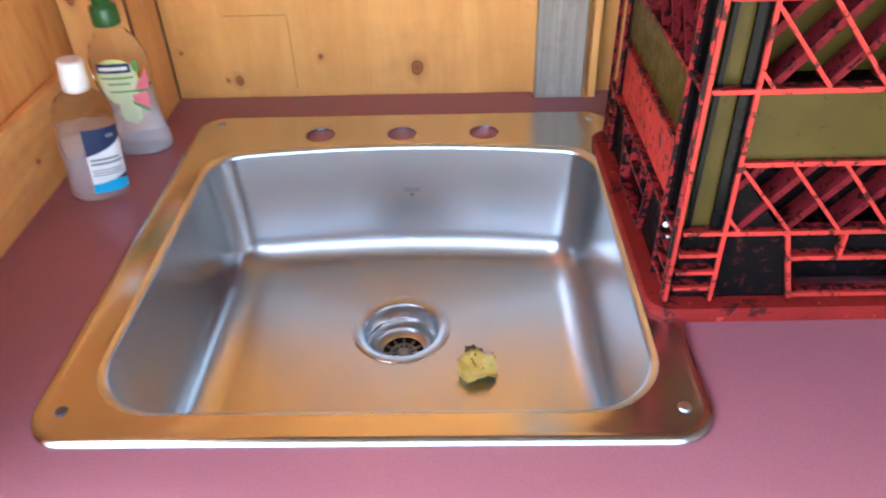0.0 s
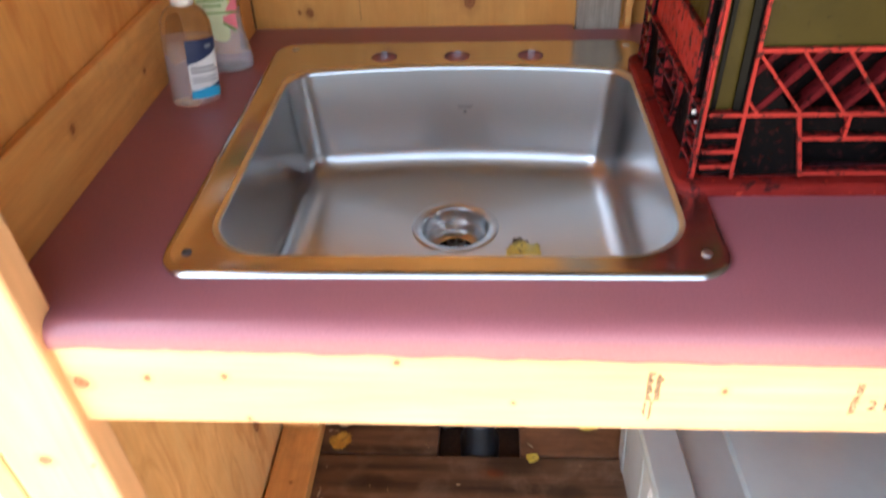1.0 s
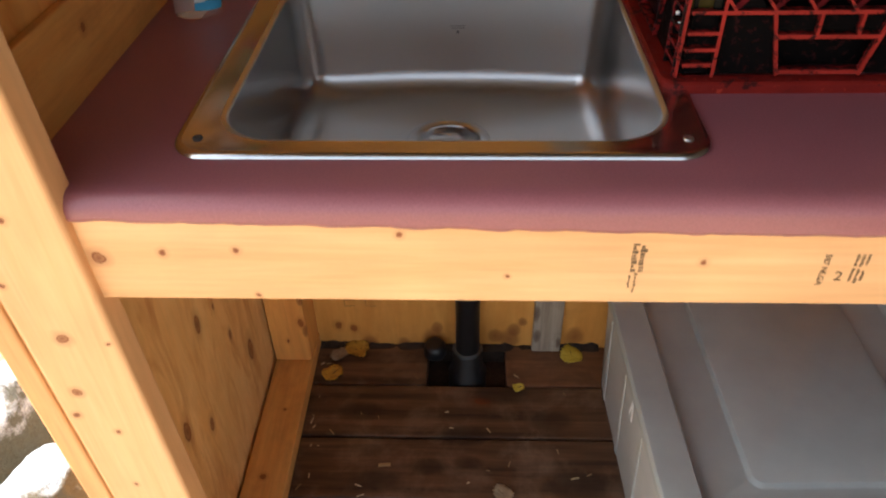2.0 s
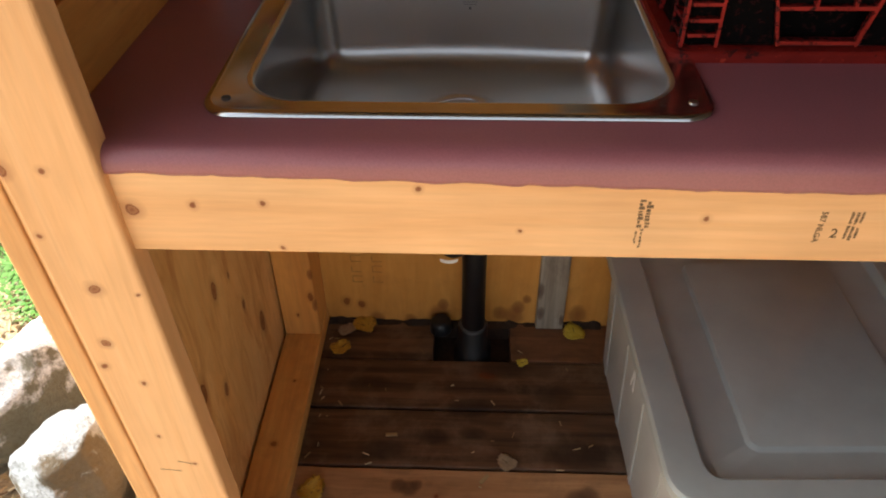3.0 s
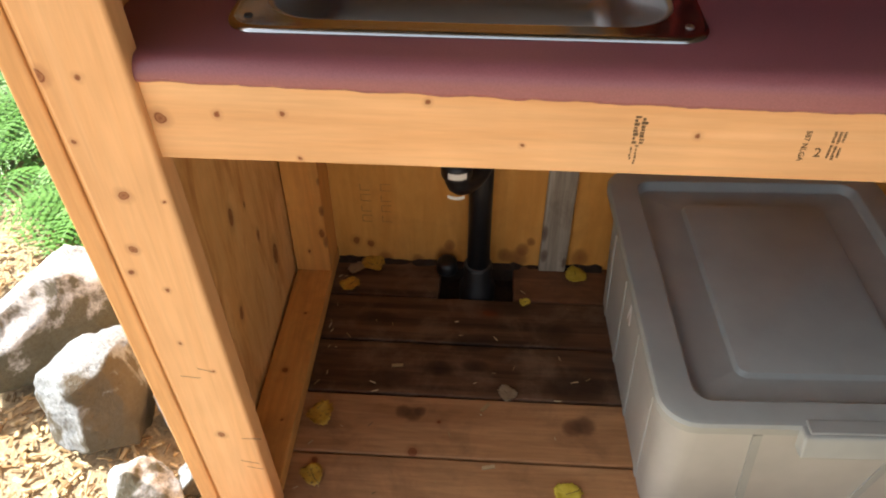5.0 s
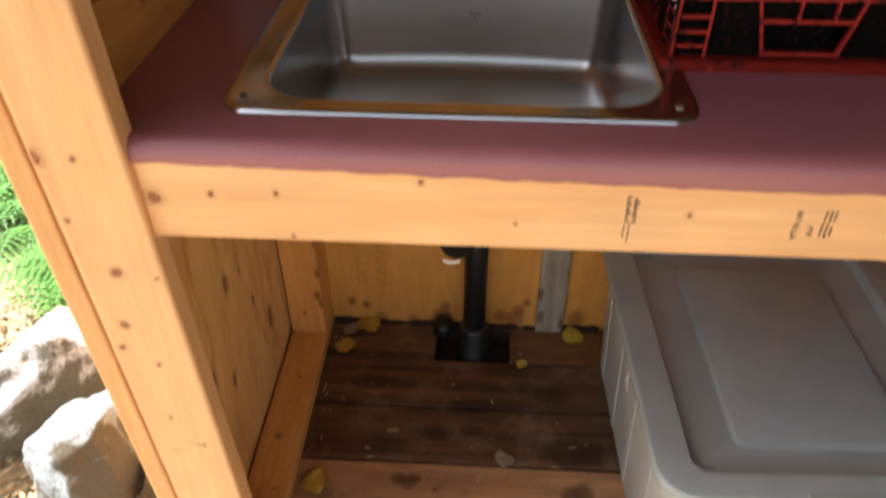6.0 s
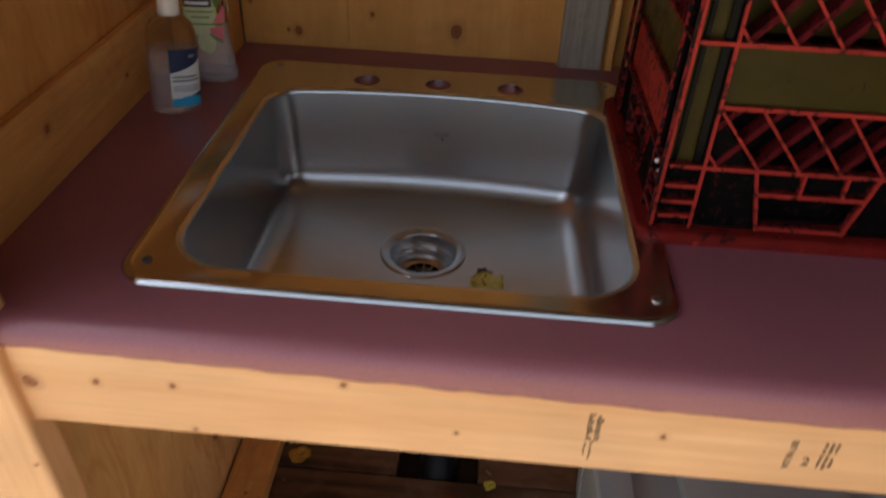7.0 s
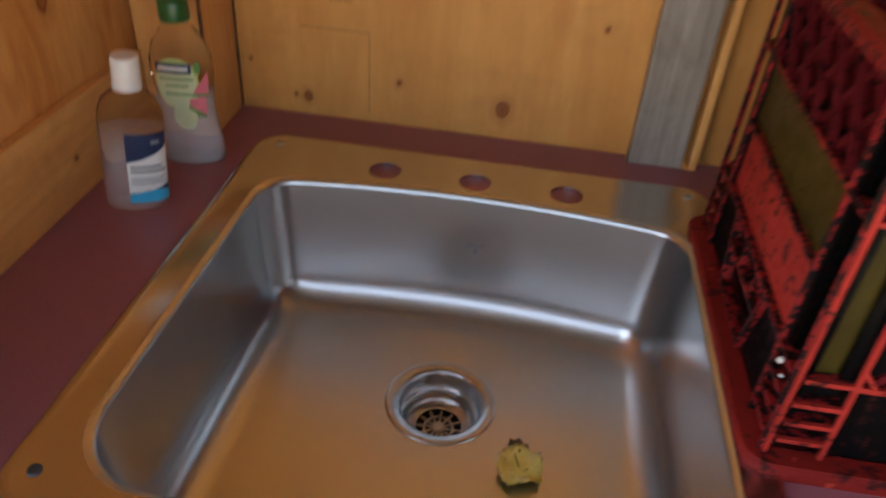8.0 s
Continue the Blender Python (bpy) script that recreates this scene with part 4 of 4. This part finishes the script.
for side in range(4):
    rot = Matrix.Rotation(side * math.pi / 2, 4, "Z")

    def P(u, z, d=0.0):
        """A point on this side: u along it, z up, d inwards."""
        return rot @ Vector((u, -(shrink(z) - d), z))

    nrm = rot @ Vector((0, -1, 0.04))
    # The left flank's shade is painted in: darker rails, grid bars and liner.
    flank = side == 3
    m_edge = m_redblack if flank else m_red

    def panel(name, quads, material, d, label="", thick=0.004):
        bm = bmesh.new()
        for q4 in quads:
            f = [bm.verts.new(P(u, z, d)) for u, z in q4]
            g = [bm.verts.new(P(u, z, d + thick)) for u, z in q4]
            bm.faces.new(f), bm.faces.new(g[::-1])
            for i in range(len(f)):
                bm.faces.new((f[i], f[(i + 1) % len(f)], g[(i + 1) % len(f)], g[i]))
        return part(name, bm, material, crate, label, local=True)

    def ribs(name, lines, width, depth, material, d=0.0, label=""):
        for (ua, za), (ub, zb) in lines:
            bm = bmesh.new()
            bar(bm, P(ua, za, d), P(ub, zb, d), width, min(depth, 0.0035) if material is m_edge else depth, nrm)
            ob = part(name, bm, material, crate, label, local=True)
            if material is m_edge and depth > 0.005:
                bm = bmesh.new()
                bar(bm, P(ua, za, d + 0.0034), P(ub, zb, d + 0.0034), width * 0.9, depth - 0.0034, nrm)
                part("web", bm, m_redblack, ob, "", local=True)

    cu = 0.111
    e0, e1 = W - 0.004, shrink(HC) - 0.004
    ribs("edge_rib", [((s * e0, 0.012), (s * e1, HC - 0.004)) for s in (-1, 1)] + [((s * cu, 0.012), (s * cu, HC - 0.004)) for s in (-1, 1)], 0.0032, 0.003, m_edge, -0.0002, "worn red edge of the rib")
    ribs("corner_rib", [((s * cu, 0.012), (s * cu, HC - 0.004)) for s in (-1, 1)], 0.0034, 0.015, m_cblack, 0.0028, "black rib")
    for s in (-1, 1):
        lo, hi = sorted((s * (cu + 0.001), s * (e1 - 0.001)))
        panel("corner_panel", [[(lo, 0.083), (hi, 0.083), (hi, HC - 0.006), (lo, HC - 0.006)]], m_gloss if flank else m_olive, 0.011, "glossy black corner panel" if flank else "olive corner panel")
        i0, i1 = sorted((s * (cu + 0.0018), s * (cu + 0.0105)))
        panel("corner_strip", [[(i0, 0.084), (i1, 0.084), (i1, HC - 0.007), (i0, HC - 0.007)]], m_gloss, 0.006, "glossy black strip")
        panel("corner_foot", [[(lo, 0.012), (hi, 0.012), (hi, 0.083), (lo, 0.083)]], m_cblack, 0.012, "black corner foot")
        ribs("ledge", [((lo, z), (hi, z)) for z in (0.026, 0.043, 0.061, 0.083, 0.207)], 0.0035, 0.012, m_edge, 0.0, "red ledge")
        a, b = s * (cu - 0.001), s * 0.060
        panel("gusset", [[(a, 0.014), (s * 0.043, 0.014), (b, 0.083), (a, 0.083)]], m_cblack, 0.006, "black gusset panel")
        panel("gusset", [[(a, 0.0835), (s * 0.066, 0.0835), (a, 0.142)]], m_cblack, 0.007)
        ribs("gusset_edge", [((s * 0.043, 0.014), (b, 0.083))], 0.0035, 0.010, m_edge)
    ribs("cross_rail", [((-cu, 0.207), (cu, 0.207)), ((-cu, 0.147), (cu, 0.147)), ((-cu, 0.083), (cu, 0.083)), ((-0.053, 0.057), (0.053, 0.057)), ((-0.045, 0.018), (0.045, 0.018))], 0.004, 0.013, m_edge, -0.0004, "worn rail with shade painted in" if flank else "red cross rail")
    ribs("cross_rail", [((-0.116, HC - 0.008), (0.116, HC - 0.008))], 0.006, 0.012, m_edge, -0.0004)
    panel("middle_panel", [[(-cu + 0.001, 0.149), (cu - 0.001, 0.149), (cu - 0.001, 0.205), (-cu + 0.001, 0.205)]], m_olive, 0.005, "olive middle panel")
    panel("upper_liner", [[(-cu, 0.209), (cu, 0.209), (cu, HC - 0.008), (-cu, HC - 0.008)]], m_cblack if flank else m_olive, 0.030, "liner behind the grid with shade painted in" if flank else "olive liner behind the grid")
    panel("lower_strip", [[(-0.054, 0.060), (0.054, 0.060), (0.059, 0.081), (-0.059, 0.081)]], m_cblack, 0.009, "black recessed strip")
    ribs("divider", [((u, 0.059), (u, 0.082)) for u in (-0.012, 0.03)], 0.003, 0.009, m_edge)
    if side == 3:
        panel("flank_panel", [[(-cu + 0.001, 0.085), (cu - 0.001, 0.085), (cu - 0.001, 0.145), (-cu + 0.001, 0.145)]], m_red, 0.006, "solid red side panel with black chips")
    for name, z0, z1 in (("upper_grid", 0.209, HC - 0.010), ("lower_grid", 0.085, 0.145)):
        if side == 3 and name == "lower_grid":
            continue
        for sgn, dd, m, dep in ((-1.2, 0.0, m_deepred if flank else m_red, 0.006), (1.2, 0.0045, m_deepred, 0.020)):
            lines = []
            k = -0.26
            while k < 0.26:
                seg = clip_bar(-cu, cu, z0, z1, k, sgn)
                if seg:
                    lines.append(seg)
                k += 0.040
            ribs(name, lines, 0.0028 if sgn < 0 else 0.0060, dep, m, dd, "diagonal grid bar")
# Added black box: paints the dark interior seen through the openings.
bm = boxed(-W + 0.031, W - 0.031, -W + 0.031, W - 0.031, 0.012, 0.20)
part("liner", bm, m_cblack, crate, "dark box that paints the shade inside the crate", local=True)
for u in (0.0, 0.011):
    bm = bmesh.new()
    bmesh.ops.create_uvsphere(bm, u_segments=12, v_segments=8, radius=0.0025, matrix=Matrix.Translation((-W + 0.0045 + u * 0.1, -W + 0.035 - u * 0.7, 0.070 - u * 0.8)))
    part("rivet", bm, m_white, crate, "small white rivet", True, local=True)


# ---- bottles ----
def oval(cx, cy, a, b, z, n=36, power=2.4):
    out = []
    for i in range(n):
        t = 2 * math.pi * i / n
        c, s = math.cos(t), math.sin(t)
        out.append(Vector((cx + a * math.copysign(abs(c) ** (2 / power), c), cy + b * math.copysign(abs(s) ** (2 / power), s), z)))
    return out


def wrap(a, b, z_of, u0, u1, v0, v1, cols=14, rows=8, lift=0.0006, power=2.4, shape=None):
    """A label patch that hugs an oval bottle: u is the angle in degrees, v the height."""
    bm = bmesh.new()
    grid = []
    for j in range(rows + 1):
        row = []
        for i in range(cols + 1):
            u = u0 + (u1 - u0) * i / cols
            lo, hi = (v0, v1) if shape is None else shape(i / cols)
            z = lo + (hi - lo) * j / rows
            aa, bb = (a, b) if z_of is None else z_of(z)
            t = radians(u)
            c, s = math.cos(t), math.sin(t)
            row.append(bm.verts.new(((aa + lift) * math.copysign(abs(c) ** (2 / power), c), (bb + lift) * math.copysign(abs(s) ** (2 / power), s), z)))
        grid.append(row)
    for p, q2 in zip(grid, grid[1:]):
        for i in range(cols):
            bm.faces.new((p[i], p[i + 1], q2[i + 1], q2[i]))
    return bm


san = thing("sanitizer_bottle", (-0.337, 0.420, 0.8885), "clear hand gel bottle with a white cap and navy label", "bottle", turn=22)
san.matrix_basis = pose(-0.331, 0.420, 0.8885, 0, 5, 0) @ pose(0, 0, 0, 0, 0, 22)
bm = bmesh.new()
A, B = 0.0305, 0.019
prof = [(0.85, 0.0), (0.97, 0.002), (1.0, 0.008), (1.0, 0.05), (0.99, 0.09), (0.95, 0.104), (0.82, 0.115), (0.58, 0.122), (0.44, 0.125), (0.42, 0.130)]
loft(bm, [oval(0, 0, A * s, max(B * s, 0.0125 if z > 0.11 else 0), z) for s, z in prof], True, True)
part("bottle", bm, m_clear, san, "clear plastic bottle", True, local=True)
bm = bmesh.new()
loft(bm, [oval(0, 0, A * s - 0.0012, B * s - 0.0012, z) for s, z in ((0.85, 0.001), (0.97, 0.003), (1.0, 0.008), (1.0, 0.05), (0.99, 0.086))], True, True)
part("gel", bm, m_gel, san, "clear gel", True, local=True)
bm = bmesh.new()
loft(bm, [circle(0, 0, r, z, 32) for r, z in ((0.0132, 0.127), (0.0132, 0.131), (0.0126, 0.156), (0.0120, 0.158), (0.009, 0.1585))], True, True)
part("cap", bm, m_cap, san, "ribbed white flip cap", True, local=True)
lab = part("label", wrap(A, B, None, -97, -20, 0.012, 0.088), m_white, san, "white and navy label", local=True)
part("label_band", wrap(A, B, None, -97, -20, 0.06, 0.088, lift=0.0009, shape=lambda t: (0.057 + 0.016 * t, 0.0885)), m_navy, lab)
part("label_wave", wrap(A, B, None, -97, -20, 0, 0, lift=0.0009, shape=lambda t: (0.012, 0.021 + 0.005 * math.sin(3.0 * t))), m_cyan, lab)
part("label_wave", wrap(A, B, None, -97, -20, 0, 0, lift=0.0009, shape=lambda t: (0.0213 + 0.005 * math.sin(3.0 * t), 0.0225 + 0.008 * t)), m_navy, lab)
for j, (w, z, h) in enumerate(((34, 0.051, 0.0028), (40, 0.046, 0.0028), (38, 0.039, 0.0012), (36, 0.036, 0.0012), (40, 0.033, 0.0012))):
    part("print_line", wrap(A, B, None, -93, -93 + 1.6 * w, z, z + h, rows=1, lift=0.0009), m_greyprint, lab)
part("print_line", wrap(A, B, None, -60, -42, 0.077, 0.081, rows=1, lift=0.0012), m_greyprint, lab)

soap = thing("soap_dispenser", (-0.319, 0.526, 0.888), "clear soap dispenser with a green pump and fruit label", "soap dispenser", turn=6)
SO = [(0.88, 0.0), (0.98, 0.002), (1.0, 0.008), (0.97, 0.020), (0.88, 0.040), (0.82, 0.060), (0.84, 0.080), (0.90, 0.100), (0.88, 0.118), (0.74, 0.134), (0.50, 0.146), (0.34, 0.152), (0.32, 0.160)]


def soap_size(z):
    for (s0, z0), (s1, z1) in zip(SO, SO[1:]):
        if z0 <= z <= z1:
            s = s0 + (s1 - s0) * (z - z0) / (z1 - z0)
            return 0.036 * s, max(0.023 * s, 0.0125)
    return 0.03, 0.02


bm = bmesh.new()
zs = [z for _, z in SO]
fine = sorted(set(zs + [zs[i] + (zs[i + 1] - zs[i]) * f for i in range(len(zs) - 1) for f in (0.33, 0.67)]))
loft(bm, [oval(0, 0, *soap_size(z), z) for z in fine], True, True)
part("bottle", bm, m_clear, soap, "clear waisted bottle", True, local=True)
bm = bmesh.new()
loft(bm, [oval(0, 0, soap_size(z)[0] - 0.0012, soap_size(z)[1] - 0.0012, max(z, 0.001)) for z in fine if z < 0.085], True, True)
part("soap", bm, m_milky, soap, "milky liquid soap", True, local=True)
bm = bmesh.new()
lathe(bm, 0, 0, [(0.0148, 0.156), (0.0154, 0.158), (0.0150, 0.174), (0.0138, 0.177), (0.010, 0.178), (0.0095, 0.188), (0.006, 0.190), (0.0055, 0.207), (0.010, 0.209), (0.0145, 0.212), (0.0135, 0.216), (0.006, 0.218)], 32, True, True)
pump = part("pump", bm, m_green, soap, "dark green pump", True, local=True)
bm = bmesh.new()
tube(bm, [(0.004, 0, 0.213), (0.02, 0, 0.2145), (0.036, 0, 0.212), (0.043, 0, 0.206)], [0.007, 0.006, 0.005, 0.004], 12)
for ob in san.children[:2] + soap.children[:1]:
    ob.visible_shadow = False
nz = part("nozzle", bm, m_green, pump, "", True)
def disc(cu, cz, w, h):
    """Lower and upper edge of a round label, t from 0 to 1 across it."""
    return lambda t: (cz - h * (1 - (2 * t - 1) ** 2) ** 0.5, cz + h * (1 - (2 * t - 1) ** 2) ** 0.5)


lab = part("label", wrap(0, 0, soap_size, -132, -50, 0, 0, 22, 10, 0.0006, shape=disc(0, 0.094, 0, 0.028)), m_lime, soap, "lime round fruit label", local=True)
part("label_face", wrap(0, 0, soap_size, -126, -56, 0, 0, 22, 10, 0.0009, shape=disc(0, 0.092, 0, 0.0245)), m_paleface, lab)
part("label_band", wrap(0, 0, soap_size, -124, -64, 0.106, 0.117, lift=0.0013), m_navy, lab)
part("band_mark", wrap(0, 0, soap_size, -118, -70, 0.1095, 0.1135, lift=0.0017, rows=2), m_white, lab)
for w0, w1, z in ((-118, -62, 0.099), (-108, -72, 0.0915), (-110, -66, 0.082)):
    part("print_line", wrap(0, 0, soap_size, w0, w1, z, z + 0.0022, lift=0.0013, rows=1), m_cu, lab)
part("label_drop", wrap(0, 0, soap_size, -102, -62, 0, 0, 14, 8, 0.0007, shape=disc(0, 0.058, 0, 0.015)), m_paleface, lab)
part("fruit_leaf", wrap(0, 0, soap_size, -60, -44, 0, 0, lift=0.0010, shape=disc(0, 0.112, 0, 0.007)), m_cu, lab)
part("fruit_slice", wrap(0, 0, soap_size, -64, -28, 0, 0, lift=0.0015, shape=lambda t: (0.084 - 0.002 * t, 0.086 + 0.022 * t ** 0.8)), m_pink, lab)
part("fruit_slice", wrap(0, 0, soap_size, -74, -36, 0, 0, lift=0.0015, shape=lambda t: (0.070 - 0.012 * t, 0.078 + 0.003 * t)), m_pink, lab)
part("fruit_rind", wrap(0, 0, soap_size, -66, -28, 0, 0, lift=0.0017, rows=2, shape=lambda t: (0.0815 - 0.002 * t, 0.0845 - 0.002 * t)), m_cu, lab)
part("fruit_rind", wrap(0, 0, soap_size, -76, -42, 0, 0, lift=0.0017, rows=2, shape=lambda t: (0.067 - 0.013 * t, 0.071 - 0.013 * t)), m_cu, lab)


# ---- outside: boulders, ferns, mulch ----
def boulder(at, size, material, label, seed, turn=0, cut=0.42):
    bm = bmesh.new()
    bmesh.ops.create_icosphere(bm, subdivisions=5, radius=1.0)
    r = random.Random(seed)
    planes = [(Vector((r.gauss(0, 1), r.gauss(0, 1), r.gauss(0, 1))).normalized(), r.uniform(cut, cut + 0.3)) for _ in range(11)]
    m = pose(*at, 0, 0, turn)
    for v in bm.verts:
        p = v.co.copy()
        for nn, d in planes:
            over = p.dot(nn) - d
            if over > 0:
                p -= nn * over * 0.93
        p *= 1 + 0.09 * noise.noise(p * 2.2 + Vector((seed, 0, 0))) + 0.05 * noise.noise(p * 6 + Vector((0, seed, 0))) + 0.012 * noise.noise(p * 17)
        v.co = m @ Vector((p.x * size[0], p.y * size[1], p.z * size[2]))
    ob = part("boulder", bm, material, None, label, True)
    return tagged(ob, category="rock", group="boulders beside the shelter")


boulder((-1.0, 0.44, -0.07), (0.25, 0.22, 0.20), m_granite, "large pale granite boulder with darker flanks", 4, 20)
boulder((-0.745, 0.26, -0.035), (0.145, 0.135, 0.135), m_greystone, "rounded grey boulder with darker patches", 33, 35, 0.54)
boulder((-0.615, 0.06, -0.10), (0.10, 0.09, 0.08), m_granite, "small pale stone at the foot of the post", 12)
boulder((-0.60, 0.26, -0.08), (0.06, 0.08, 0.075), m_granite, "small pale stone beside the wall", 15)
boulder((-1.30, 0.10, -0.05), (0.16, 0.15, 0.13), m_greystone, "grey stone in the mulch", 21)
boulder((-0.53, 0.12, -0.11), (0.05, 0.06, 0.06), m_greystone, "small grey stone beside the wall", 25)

chips_v, chips_f = [], []
r = random.Random(3)
for i in range(5200):
    x, y = r.uniform(-2.6, -0.47), r.uniform(-0.7, 2.6)
    if r.random() < 0.5:
        x, y = r.uniform(-1.3, -0.47), r.uniform(-0.3, 0.9)
    l, w, h = r.uniform(0.008, 0.032), r.uniform(0.003, 0.009), r.uniform(0.001, 0.004)
    m = pose(x, y, -0.135 + 0.03 * noise.noise(((x + 0.9) * 2.5, (y - 0.4) * 2.5, 0)) + r.uniform(0, 0.012), r.uniform(-25, 25), r.uniform(-25, 25), r.uniform(0, 360))
    b0 = len(chips_v)
    for sx, sy, sz in ((-1, -1, -1), (1, -1, -1), (1, 1, -1), (-1, 1, -1), (-1, -0.7, 1), (1, -0.8, 1), (0.9, 1, 1), (-1, 0.8, 1)):
        chips_v.append(tuple(m @ Vector((sx * l / 2, sy * w / 2, sz * h / 2))))
    chips_f += [tuple(b0 + i for i in f) for f in ((3, 2, 1, 0), (4, 5, 6, 7), (0, 1, 5, 4), (1, 2, 6, 5), (2, 3, 7, 6), (3, 0, 4, 7))]
me = bpy.data.meshes.new("wood_chips")
me.from_pydata(chips_v, [], chips_f)
me.materials.append(m_chip)
tagged(new("wood_chips", me), "pale wood-chip mulch scattered over the soil", "mulch", kind="stuff")


def fern_mesh(seed):
    r = random.Random(seed)
    bm = bmesh.new()
    for k in range(13):
        az = 2 * math.pi * k / 13 + r.uniform(-0.3, 0.3)
        ln, rise = r.uniform(0.16, 0.27), r.uniform(0.5, 1.0)
        d = Vector((math.cos(az), math.sin(az), 0))
        s = Vector((-d.y, d.x, 0))
        pts = [d * ln * t + Vector((0, 0, ln * (rise * t - 0.75 * rise * t * t))) for t in (j / 22 for j in range(23))]
        for j in range(2, 22, 2):
            t = j / 22
            w = 0.10 * math.sin(math.pi * min(1, t * 0.9 + 0.1)) ** 0.8 * (ln / 0.22)
            for sg in (1, -1):
                base = pts[j]
                tip = base + s * sg * w + d * w * 0.35 + Vector((0, 0, -0.15 * w + r.uniform(-0.004, 0.004)))
                for q5 in range(5):
                    a = base.lerp(tip, q5 / 5)
                    b = base.lerp(tip, (q5 + 1) / 5)
                    hw = 0.0095 * (1 - q5 / 6)
                    o = (d * hw + Vector((0, 0, 0.001)))
                    vs = [bm.verts.new(p) for p in (a, (a + b) / 2 + o, b, (a + b) / 2 - o)]
                    bm.faces.new(vs)
        for a, b in zip(pts, pts[1:]):
            vs = [bm.verts.new(p) for p in (a + s * 0.0012, a - s * 0.0012, b - s * 0.0012, b + s * 0.0012)]
            bm.faces.new(vs)
    return bm


fern = thing("fern", (-1.12, 0.98, -0.14), "bright green feathery fern growing in mulch", "fern", "ferns behind the boulders")
part("fronds", fern_mesh(2), m_fern, fern, "", local=True, recalc=False)
r = random.Random(8)
for i in range(16):
    x, y = r.uniform(-2.0, -0.95), r.uniform(0.82, 1.75)
    copy_thing(fern, pose(x, y, -0.14, r.uniform(-8, 8), r.uniform(-8, 8), r.uniform(0, 360)))
